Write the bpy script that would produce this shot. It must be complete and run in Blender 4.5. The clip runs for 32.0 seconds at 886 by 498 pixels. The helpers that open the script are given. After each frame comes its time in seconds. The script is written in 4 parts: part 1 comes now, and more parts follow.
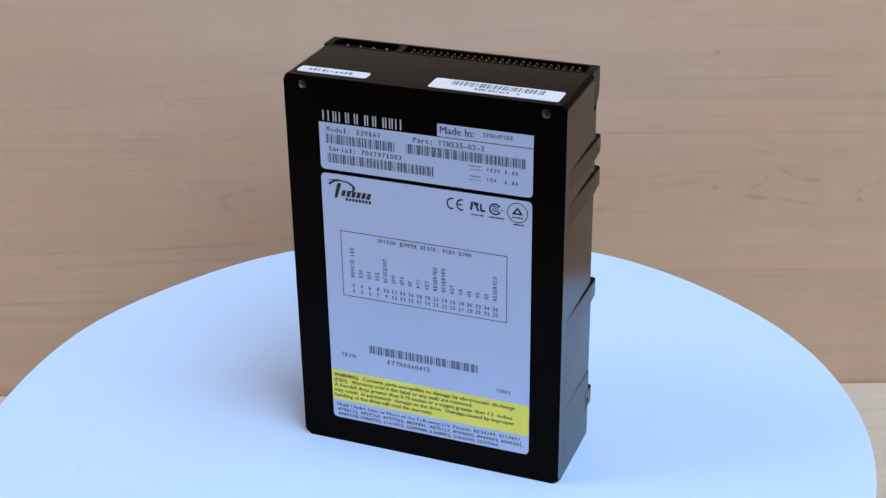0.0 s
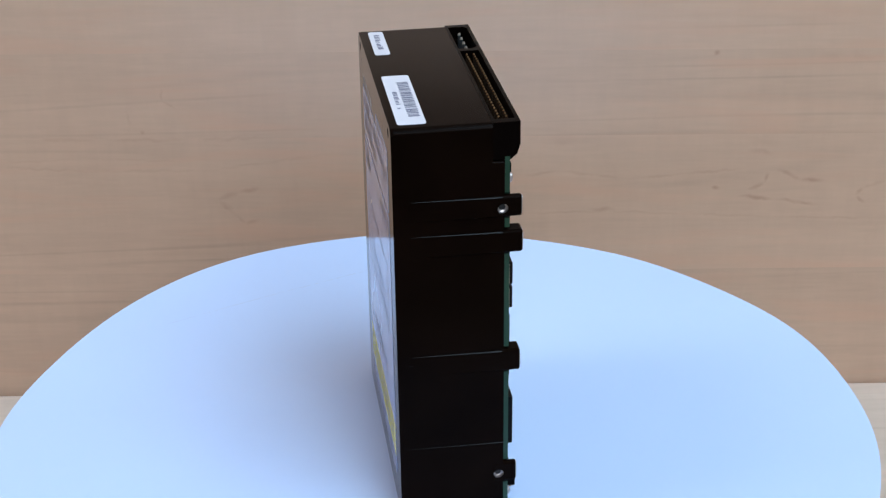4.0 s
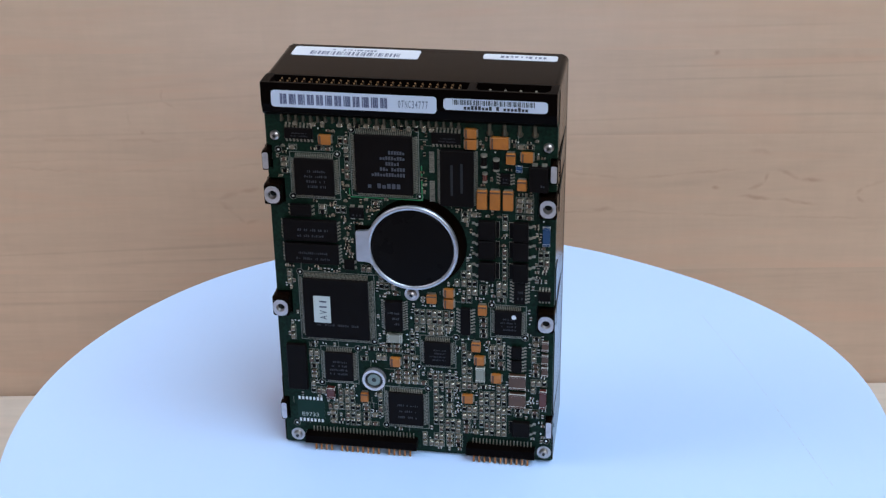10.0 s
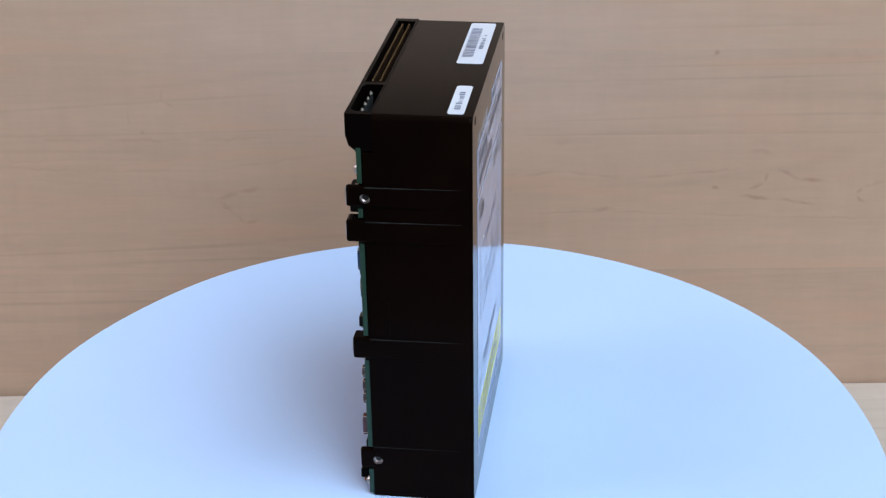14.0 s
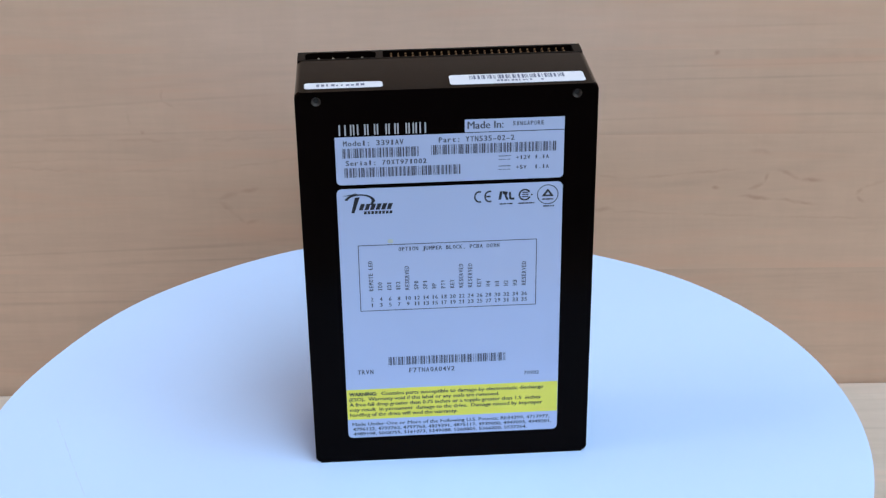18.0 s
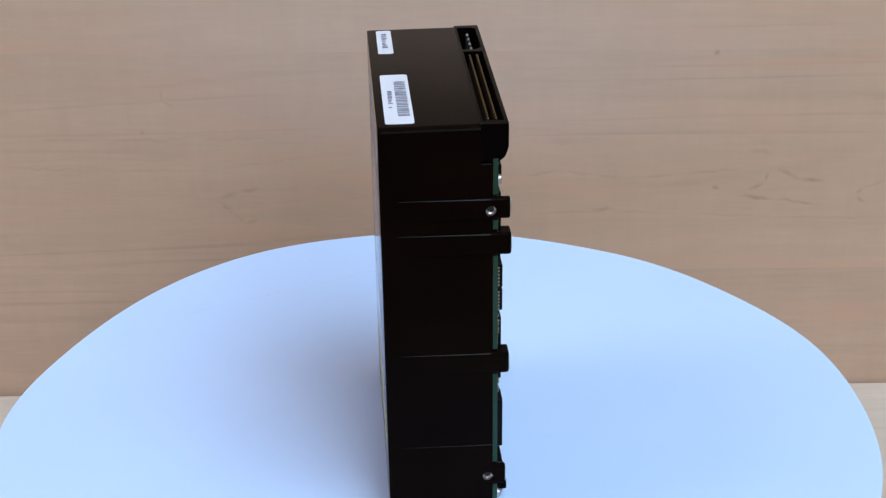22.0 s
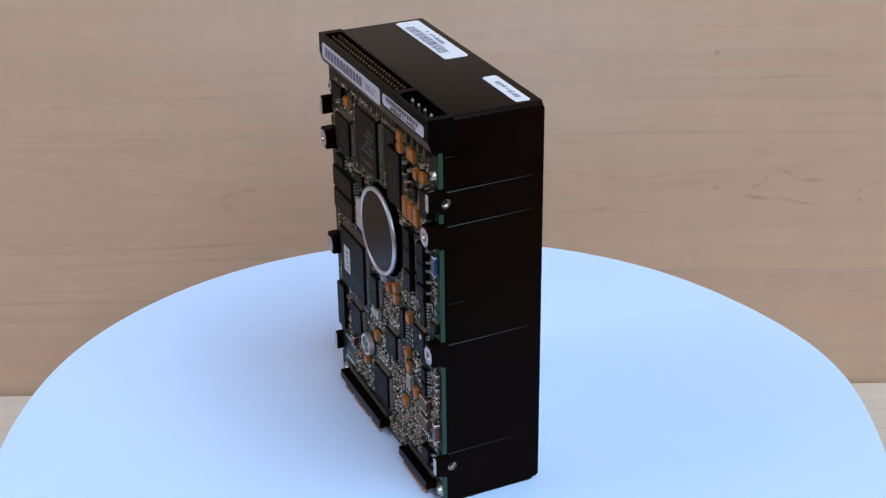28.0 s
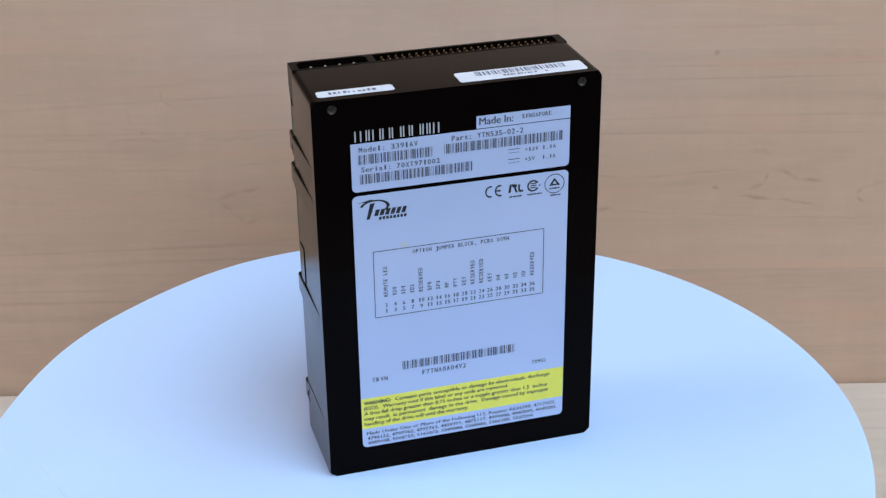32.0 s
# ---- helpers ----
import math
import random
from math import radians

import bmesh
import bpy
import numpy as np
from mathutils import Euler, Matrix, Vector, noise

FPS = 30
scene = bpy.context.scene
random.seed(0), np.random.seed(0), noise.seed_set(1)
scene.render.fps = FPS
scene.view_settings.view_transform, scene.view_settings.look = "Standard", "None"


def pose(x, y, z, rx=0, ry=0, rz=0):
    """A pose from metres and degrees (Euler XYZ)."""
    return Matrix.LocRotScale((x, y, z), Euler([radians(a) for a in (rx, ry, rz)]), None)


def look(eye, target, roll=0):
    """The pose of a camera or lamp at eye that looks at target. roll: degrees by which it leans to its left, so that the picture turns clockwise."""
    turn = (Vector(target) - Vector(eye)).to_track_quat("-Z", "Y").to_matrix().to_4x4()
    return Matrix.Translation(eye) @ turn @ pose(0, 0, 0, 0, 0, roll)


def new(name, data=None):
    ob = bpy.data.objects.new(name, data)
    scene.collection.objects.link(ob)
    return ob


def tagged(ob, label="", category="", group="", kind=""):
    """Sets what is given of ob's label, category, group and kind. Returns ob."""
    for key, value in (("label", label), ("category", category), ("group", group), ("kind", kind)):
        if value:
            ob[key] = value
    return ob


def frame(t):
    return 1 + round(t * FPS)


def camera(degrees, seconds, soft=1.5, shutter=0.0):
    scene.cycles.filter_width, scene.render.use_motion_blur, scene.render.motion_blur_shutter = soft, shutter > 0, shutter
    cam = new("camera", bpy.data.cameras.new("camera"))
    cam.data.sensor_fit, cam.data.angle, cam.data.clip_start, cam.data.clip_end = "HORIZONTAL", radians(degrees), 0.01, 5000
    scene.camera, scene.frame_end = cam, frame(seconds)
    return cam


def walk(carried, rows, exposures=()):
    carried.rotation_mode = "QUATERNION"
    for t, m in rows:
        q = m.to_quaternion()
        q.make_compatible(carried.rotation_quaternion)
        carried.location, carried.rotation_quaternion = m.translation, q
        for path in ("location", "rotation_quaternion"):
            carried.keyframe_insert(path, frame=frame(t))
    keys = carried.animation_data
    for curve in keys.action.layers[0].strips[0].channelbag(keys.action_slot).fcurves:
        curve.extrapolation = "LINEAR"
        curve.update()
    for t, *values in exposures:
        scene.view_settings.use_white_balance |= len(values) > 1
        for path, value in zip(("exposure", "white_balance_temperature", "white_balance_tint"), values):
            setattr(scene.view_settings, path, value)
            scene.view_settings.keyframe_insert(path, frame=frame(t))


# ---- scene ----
MM = 0.001
OFF = 4.6        # the drive stands this many mm off the turntable's axis

ZT, YW = -0.130, 0.2385          # table top, face of the wooden wall

# ---------------- camera ----------------
cam = camera(33.68, 32.0, soft=1.35)
EYE = pose(0, -0.4763, 0.3125, 90 - 26.32, 0, -0.43) @ pose(0, 0, 0, 0, 0, -0.84)
walk(cam, [(0, EYE), (32, EYE)])

# ---------------- world and lights ----------------
world = bpy.data.worlds.new("world")
scene.world = world
world.use_nodes = True
wn = world.node_tree.nodes
sky = wn.new("ShaderNodeTexSky")
sky.sky_type, sky.sun_disc = "NISHITA", False
sky.sun_elevation, sky.sun_rotation = radians(40), radians(60)
world.node_tree.links.new(sky.outputs[0], wn["Background"].inputs[0])
wn["Background"].inputs[1].default_value = 0.1
scene.view_settings.exposure = 0.0


def window_light(name, m, w, h, power, color):
    d = bpy.data.lights.new(name, "AREA")
    d.shape, d.size, d.size_y, d.energy, d.color = "RECTANGLE", w, h, power, color
    ob = new(name, d)
    ob.matrix_world = m
    return ob


# unseen area lamps: right and left fitted to the shadows, front added as fill
window_light("area_light_right", look((0.88, -0.74, 2.02), (0, 0, 0.0)), 1.5, 1.4, 54.5, (0.54, 0.79, 1.0))
window_light("area_light_left", look((-1.54, -0.14, 1.80), (0, 0, 0.0)), 0.66, 1.1, 13.5, (0.90, 0.86, 1.0))
window_light("fill_light_front", look((0.52, -1.95, 1.35), (0, 0, 0.1)), 0.9, 0.9, 17, (0.76, 0.875, 1.0))


# ---------------- materials ----------------
def mat(name, color, rough=0.5, metal=0.0, vary=0.15, scale=60.0, bump=0.0, bscale=400.0, spec=0.5, coat=0.0, second=None):
    m = bpy.data.materials.new(name)
    m.use_nodes = True
    n, l = m.node_tree.nodes, m.node_tree.links
    b = n["Principled BSDF"]
    b.inputs["Roughness"].default_value, b.inputs["Metallic"].default_value = rough, metal
    b.inputs["Specular IOR Level"].default_value = spec
    b.inputs["Coat Weight"].default_value = coat
    tc = n.new("ShaderNodeTexCoord")
    t = n.new("ShaderNodeTexNoise")
    t.inputs["Scale"].default_value, t.inputs["Detail"].default_value = scale, 6
    l.new(tc.outputs["Object"], t.inputs["Vector"])
    r = n.new("ShaderNodeValToRGB")
    lo = [c * (1 - vary) for c in color] if second is None else second
    hi = [min(1, c * (1 + vary)) for c in color]
    r.color_ramp.elements[0].position, r.color_ramp.elements[1].position = 0.3, 0.7
    r.color_ramp.elements[0].color, r.color_ramp.elements[1].color = (*lo, 1), (*hi, 1)
    l.new(t.outputs["Fac"], r.inputs["Fac"])
    l.new(r.outputs["Color"], b.inputs["Base Color"])
    rr = n.new("ShaderNodeMapRange")
    rr.inputs["To Min"].default_value, rr.inputs["To Max"].default_value = max(0.02, rough - 0.08), min(1, rough + 0.08)
    l.new(t.outputs["Fac"], rr.inputs["Value"])
    l.new(rr.outputs[0], b.inputs["Roughness"])
    if bump:
        t2 = n.new("ShaderNodeTexNoise")
        t2.inputs["Scale"].default_value, t2.inputs["Detail"].default_value = bscale, 3
        l.new(tc.outputs["Object"], t2.inputs["Vector"])
        bp = n.new("ShaderNodeBump")
        bp.inputs["Strength"].default_value, bp.inputs["Distance"].default_value = bump, 0.0004
        l.new(t2.outputs["Fac"], bp.inputs["Height"])
        l.new(bp.outputs[0], b.inputs["Normal"])
    return m


def wood(name, light, dark, rough=0.4, spread=0.25, strokes=()):
    """Pale veneer: long soft streaks along x, sparse growth lines, fine pores and a faint cross figure; each board differs."""
    m = bpy.data.materials.new(name)
    m.use_nodes = True
    n, l = m.node_tree.nodes, m.node_tree.links
    b = n["Principled BSDF"]
    tc = n.new("ShaderNodeTexCoord")
    oi = n.new("ShaderNodeObjectInfo")
    shift = n.new("ShaderNodeMath")
    shift.operation, shift.inputs[1].default_value = "MULTIPLY", 37.0
    l.new(oi.outputs["Random"], shift.inputs[0])

    def noise(across, along, detail, distortion=0.0, roughness=0.5):
        mp = n.new("ShaderNodeMapping")
        mp.inputs["Scale"].default_value = (across, along, along)
        l.new(tc.outputs["Object"], mp.inputs["Vector"])
        sh = n.new("ShaderNodeVectorMath")
        sh.operation = "ADD"
        l.new(mp.outputs[0], sh.inputs[0])
        l.new(shift.outputs[0], sh.inputs[1])
        t = n.new("ShaderNodeTexNoise")
        t.inputs["Scale"].default_value, t.inputs["Detail"].default_value = 1.0, detail
        t.inputs["Distortion"].default_value, t.inputs["Roughness"].default_value = distortion, roughness
        l.new(sh.outputs[0], t.inputs["Vector"])
        return t.outputs["Fac"]

    def scaled(sock, k):
        q = n.new("ShaderNodeMath")
        q.operation, q.inputs[1].default_value = "MULTIPLY", k
        l.new(sock, q.inputs[0])
        return q.outputs[0]

    def added(*socks):
        total = socks[0]
        for c in socks[1:]:
            q = n.new("ShaderNodeMath")
            q.operation = "ADD"
            l.new(total, q.inputs[0])
            l.new(c, q.inputs[1])
            total = q.outputs[0]
        return total

    def ranged(sock, a, b, c, d):
        q = n.new("ShaderNodeMapRange")
        q.interpolation_type = "SMOOTHSTEP"
        for k, v in zip(("From Min", "From Max", "To Min", "To Max"), (a, b, c, d)):
            q.inputs[k].default_value = v
        l.new(sock, q.inputs["Value"])
        return q.outputs[0]

    streak = noise(3.0, 55, 3, 0.3)                  # long soft streaks
    band = noise(11.0, 120, 3, 0.5)                  # shorter, thinner ones
    pore = noise(45, 420, 4)                         # fine pores
    mottle = noise(40, 26, 4, 0.8)                   # cloudy patches
    curl = noise(170, 30, 3, 0.4)                    # faint figure across the grain
    swell = noise(0.9, 19, 2, 0.2, 0.4)             # its contours are the growth lines
    pp = n.new("ShaderNodeMath")
    pp.operation, pp.inputs[1].default_value = "PINGPONG", 0.5
    l.new(scaled(swell, 11.0), pp.inputs[0])
    line = ranged(pp.outputs[0], 0.0, 0.16, 1.0, 0.0)
    shown = ranged(noise(5.0, 30, 3), 0.45, 0.66, 0.0, 1.0)
    rings = n.new("ShaderNodeMath")
    rings.operation = "MULTIPLY"
    l.new(line, rings.inputs[0])
    l.new(shown, rings.inputs[1])
    total = added(scaled(streak, 0.32), scaled(band, 0.20), scaled(pore, 0.22), scaled(mottle, 0.20), scaled(curl, 0.13), scaled(rings.outputs[0], -0.16), scaled(oi.outputs["Random"], spread))
    r = n.new("ShaderNodeValToRGB")
    r.color_ramp.elements[0].position, r.color_ramp.elements[1].position = 0.36, 1.0
    r.color_ramp.elements[0].color, r.color_ramp.elements[1].color = (*dark, 1), (*light, 1)
    l.new(total, r.inputs["Fac"])
    blush = n.new("ShaderNodeMix")                   # pinkish streaks
    blush.data_type = "RGBA"
    blush.inputs[7].default_value = (light[0] * 0.97, light[1] * 0.86, light[2] * 0.82, 1)
    l.new(ranged(noise(7.0, 60, 4, 0.4), 0.50, 0.70, 0.0, 0.55), blush.inputs[0])
    l.new(r.outputs["Color"], blush.inputs[6])
    color = blush.outputs[2]
    if strokes:                                      # reddish brown figure: short wavering strokes round the knots
        warp = n.new("ShaderNodeTexNoise")
        warp.inputs["Scale"].default_value, warp.inputs["Detail"].default_value = 120.0, 5
        l.new(tc.outputs["Object"], warp.inputs["Vector"])
        bent = n.new("ShaderNodeVectorMath")
        bent.operation, bent.inputs[1].default_value, bent.inputs[2].default_value = "MULTIPLY_ADD", (0.006, 0, 0.004), (-0.003, 0, -0.002)
        l.new(warp.outputs["Color"], bent.inputs[0])
        place = n.new("ShaderNodeVectorMath")
        place.operation = "ADD"
        l.new(tc.outputs["Object"], place.inputs[0])
        l.new(bent.outputs[0], place.inputs[1])
        most = None
        for kx, kz, half, thick, slope, depth in strokes:
            mp = n.new("ShaderNodeMapping")
            mp.vector_type = "TEXTURE"
            mp.inputs["Location"].default_value, mp.inputs["Rotation"].default_value = (kx, YW, kz), (0, -radians(slope), 0)
            mp.inputs["Scale"].default_value = (half * MM * 1.1, 1.0, thick * MM * 1.5)
            l.new(place.outputs[0], mp.inputs["Vector"])
            ln = n.new("ShaderNodeVectorMath")
            ln.operation = "LENGTH"
            l.new(mp.outputs[0], ln.inputs[0])
            depth_here = ranged(ln.outputs["Value"], 0.0, 1.0, 0.62 * depth, 0.0)
            if most is None:
                most = depth_here
            else:
                q = n.new("ShaderNodeMath")
                q.operation = "MAXIMUM"
                l.new(most, q.inputs[0])
                l.new(depth_here, q.inputs[1])
                most = q.outputs[0]
        fade = n.new("ShaderNodeMath")
        fade.operation = "MULTIPLY"
        l.new(most, fade.inputs[0])
        l.new(ranged(warp.outputs["Fac"], 0.3, 0.6, 0.45, 1.0), fade.inputs[1])
        mx = n.new("ShaderNodeMix")
        mx.data_type = "RGBA"
        mx.inputs[7].default_value = (dark[0] * 0.80, dark[1] * 0.60, dark[2] * 0.52, 1)
        l.new(fade.outputs[0], mx.inputs[0])
        l.new(color, mx.inputs[6])
        color = mx.outputs[2]
    l.new(color, b.inputs["Base Color"])
    b.inputs["Roughness"].default_value = rough
    bp = n.new("ShaderNodeBump")
    bp.inputs["Strength"].default_value, bp.inputs["Distance"].default_value = 0.15, 0.0003
    l.new(pore, bp.inputs["Height"])
    l.new(bp.outputs[0], b.inputs["Normal"])
    return m


# figure of the veneer: centre x and z in m, half length and thickness in mm, slope in degrees, strength
KNOT_FIGURE = ((0.1734, 0.014, 7.6, 1.9, -11, 0.5), (0.1891, 0.001, 8.5, 1.2, -27, 0.75), (0.2018, -0.0026, 7.8, 1.2, -3, 0.75), (0.1776, -0.0006, 4.2, 1.2, -97, 0.6),
        (0.1727, -0.0058, 5.7, 1.2, -159, 0.6), (0.1733, -0.0121, 11.2, 1.1, -4, 0.8), (0.1944, -0.015, 14.4, 1.1, -10, 0.8), (0.1507, -0.0063, 2.3, 1.5, -13, 0.8),
        (0.2287, -0.0137, 4.6, 1, 147, 0.6), (0.2277, -0.0091, 4, 1, 49, 0.6), (0.2356, -0.0046, 7.3, 1, 20, 0.6), (0.0903, -0.0187, 8.5, 1.4, 1, 0.55),
        (0.0576, 0.0024, 11.1, 0.9, 9, 0.38), (0.0851, 0.0017, 22.2, 0.9, -7, 0.38), (0.119, 0.0006, 18.6, 0.9, 4, 0.38), (0.1499, 0.0033, 18.6, 0.9, 6, 0.38))
GROWTH_LINES = ((0.0721, -0.0202, 27.8, 0.8, 1, 0.3), (0.1157, -0.0206, 24.5, 0.8, -2, 0.3), (0.1594, -0.0226, 28, 0.8, -3, 0.3), (0.2126, -0.0245, 35.8, 0.8, -1, 0.3),
        (0.1455, 0.0692, 2.9, 1.3, -3, 0.9), (0.0662, 0.0213, 21.7, 3.2, -1, 0.28), (0.1749, 0.0201, 13.4, 2.6, -8, 0.22), (0.2138, 0.0675, 22.2, 2.8, 0, 0.3),
        (-0.1099, -0.0088, 6.9, 1.5, 15, 0.6), (-0.0987, -0.0056, 7.1, 1.5, 16, 0.6), (-0.1114, -0.0155, 5.6, 1.2, -53, 0.4), (-0.1054, -0.0223, 5.3, 1.2, -44, 0.4),
        (-0.0982, -0.0242, 5, 1.2, 15, 0.4), (-0.1967, 0.0242, 27.5, 1.1, -2, 0.32), (-0.15, 0.0236, 28.6, 1.1, 0, 0.32), (-0.1064, 0.024, 23.7, 1.1, 1, 0.32))
FAINT_FIGURE = ((-0.1405, 0.0485, 4.6, 0.9, -93, 0.3), (-0.1376, 0.0428, 4.3, 0.9, -31, 0.3), (-0.1596, 0.0352, 6.3, 1.2, -84, 0.25), (-0.1527, 0.0285, 1.6, 1.4, -0, 0.5),
        (-0.2054, 0.0072, 29.7, 0.9, -3, 0.22), (-0.1517, 0.0059, 34.8, 0.9, -0, 0.22), (-0.0892, 0.0103, 40.5, 0.9, 8, 0.22), (-0.209, 0.0122, 25, 0.8, 3, 0.16),
        (-0.1593, 0.0125, 34.6, 0.8, -2, 0.16))
M_WALL = wood("maple_veneer", (0.692, 0.451, 0.316), (0.466, 0.296, 0.204), spread=0.42, strokes=KNOT_FIGURE + GROWTH_LINES + FAINT_FIGURE)
M_TABLE = wood("pale_table_veneer", (0.7635, 0.6168, 0.513), (0.5302, 0.4112, 0.3217), spread=0.1)
M_PAINT = mat("grey_wall_paint", (0.30, 0.29, 0.28), 0.9, vary=0.05, scale=3)
M_FLOOR = mat("grey_floor", (0.30, 0.28, 0.26), 0.7, vary=0.2, scale=8)
M_DISC = mat("bluish_white_card", (0.562, 0.690, 0.950), 0.6, vary=0.02, scale=9, bump=0.06, bscale=60)
M_RIM = mat("cut_card_edge", (0.85, 0.82, 0.80), 0.7, vary=0.05)
M_CREASE = mat("crease", (0.5355, 0.6168, 0.7957), 0.7, vary=0.1)
M_BASE = mat("grey_plastic", (0.40, 0.40, 0.41), 0.5)
M_CASE = mat("black_cast_paint", (0.0050, 0.0022, 0.0013), 0.2, vary=0.25, scale=40, bump=0.02, bscale=1500, spec=0.085)
# highlight along the ribs' upper edges, put into a lighter colour
M_EDGE_GLINT = mat("painted_edge_highlight", (0.013, 0.011, 0.0105), 0.4, vary=0.6, scale=260, spec=0.12)
M_COVER = mat("black_cover_paint", (0.0026, 0.0014, 0.0012), 0.14, vary=0.2, scale=30, bump=0.02, bscale=1800, spec=0.085)
M_PLASTIC = mat("black_plastic", (0.0028, 0.0015, 0.0012), 0.3, vary=0.2, spec=0.07)
M_LABEL = mat("pale_blue_label_film", (0.470, 0.520, 0.715), 0.1, vary=0.02, scale=25)
M_WHITE = mat("white_label_paper", (0.7211, 0.7009, 0.7478), 0.35, vary=0.03)
M_YELLOW = mat("yellow_label_print", (0.8484, 0.7477, 0.087), 0.2, vary=0.04)
# the white label paper again, with the back's bluish shade in its colour
M_WHITE_SHADED = mat("shaded_label_paper", (0.5938, 0.6168, 0.7304), 0.3, vary=0.03)
M_INK = mat("dark_print", (0.006, 0.006, 0.010), 0.4, vary=0.1)
M_INK2 = mat("grey_print", (0.055, 0.055, 0.085), 0.4, vary=0.1)
M_LOGO = mat("silver_print", (0.44, 0.43, 0.45), 0.35, vary=0.05)
M_BOARD = mat("green_solder_mask", (0.0070, 0.023, 0.0135), 0.4, vary=0.3, scale=900, spec=0.10, second=(0.0040, 0.0075, 0.0052))
M_EDGE = mat("green_board_edge", (0.008, 0.043, 0.019), 0.5)
M_GREEN = mat("bright_green_mask", (0.02, 0.26, 0.09), 0.35)
M_CHIP = mat("black_epoxy", (0.0046, 0.0027, 0.0024), 0.45, vary=0.15, scale=300, bump=0.1, bscale=3000, spec=0.08)
M_MARK = mat("chip_marking", (0.022, 0.020, 0.025), 0.6)
M_STICKER = mat("bluish_sticker", (0.5302, 0.5421, 0.5217), 0.5, vary=0.05)
M_TIN = mat("tinned_lead", (0.31, 0.265, 0.21), 0.4, metal=0.55, vary=0.25, scale=900)
M_CAP = mat("bright_solder_bead", (0.67, 0.58, 0.455), 0.26, metal=0.95, vary=0.15, scale=700, second=(0.24, 0.20, 0.14))
M_POST = mat("bright_turned_ring", (0.6999, 0.6168, 0.6), 0.35, metal=0.85, vary=0.1, scale=300)
M_BOSS = mat("dull_machined_end", (0.60, 0.54, 0.56), 0.4, metal=0.8, vary=0.15, scale=500)
M_SOLDER = mat("bright_solder", (0.84, 0.80, 0.74), 0.34, metal=0.6, vary=0.15, scale=1200)
M_DULL = mat("dull_brown_tin", (0.105, 0.082, 0.056), 0.4, metal=0.5, vary=0.35, scale=600)
M_COPPER = mat("copper_pin", (0.46, 0.175, 0.058), 0.4, metal=0.5, vary=0.2)
M_STEEL = mat("steel", (0.5514, 0.4766, 0.4522), 0.3, metal=0.95, vary=0.15, scale=300)
M_ALU = mat("machined_aluminium", (0.60, 0.58, 0.62), 0.40, metal=1.0, vary=0.1, scale=200)
M_TANT = mat("orange_tantalum", (0.403, 0.1215, 0.0139), 0.45, vary=0.12, scale=400)
M_BROWN = mat("brown_ceramic", (0.0901, 0.0411, 0.0243), 0.5, vary=0.15, scale=500)
M_TAN = mat("tan_ceramic", (0.17, 0.125, 0.085), 0.5, vary=0.15, scale=500)
M_BLUE = mat("blue_component", (0.014, 0.05, 0.125), 0.35)
M_RED = mat("red_glass", (0.0954, 0.0234, 0.0174), 0.25)
M_SILK = mat("silkscreen", (0.24, 0.235, 0.20), 0.6)
M_INK3 = mat("blue_grey_print", (0.095, 0.100, 0.175), 0.4)
M_SITE = mat("dark_green_site", (0.0042, 0.0243, 0.0148), 0.35, spec=0.2)
M_HUB = mat("black_motor_hub", (0.0038, 0.0026, 0.0028), 0.28, vary=0.1, scale=60, spec=0.08)
M_SILVER2 = mat("pale_ceramic", (0.27, 0.25, 0.20), 0.4)
# flat dark colour standing for shade in bores, recesses, grooves and on pin shanks
M_SHADE = mat("painted_shade", (0.02, 0.02, 0.02), 0.6)


def grazing_gloss(m, low, high):
    """Hardly any gloss face-on, much of it at a flat angle."""
    n, l = m.node_tree.nodes, m.node_tree.links
    lw = n.new("ShaderNodeLayerWeight")
    lw.inputs["Blend"].default_value = 0.5
    mr = n.new("ShaderNodeMapRange")
    mr.interpolation_type = "SMOOTHSTEP"
    mr.inputs["From Min"].default_value, mr.inputs["From Max"].default_value = 0.63, 0.84
    mr.inputs["To Min"].default_value, mr.inputs["To Max"].default_value = low, high
    l.new(lw.outputs["Facing"], mr.inputs["Value"])
    l.new(mr.outputs[0], n["Principled BSDF"].inputs["Specular IOR Level"])


grazing_gloss(M_CASE, 0.022, 0.5)
grazing_gloss(M_COVER, 0.03, 0.27)
grazing_gloss(M_PLASTIC, 0.022, 0.25)


# ---------------- mesh helpers ----------------
def box(bm, x0, x1, y0, y1, z0, z1, mi=0, bevel=0.0, seg=1):
    vs = [bm.verts.new((x, y, z)) for x in (x0, x1) for y in (y0, y1) for z in (z0, z1)]
    fs = [bm.faces.new([vs[i] for i in q]) for q in ((0, 1, 3, 2), (4, 6, 7, 5), (0, 4, 5, 1), (2, 3, 7, 6), (0, 2, 6, 4), (1, 5, 7, 3))]
    if bevel:
        es = list({e for f in fs for e in f.edges})
        out = bmesh.ops.bevel(bm, geom=es, offset=bevel, segments=seg, affect="EDGES", profile=0.5)
        fs = [f for f in fs if f.is_valid] + list(out["faces"])
    for f in fs:
        f.material_index = mi
    return fs


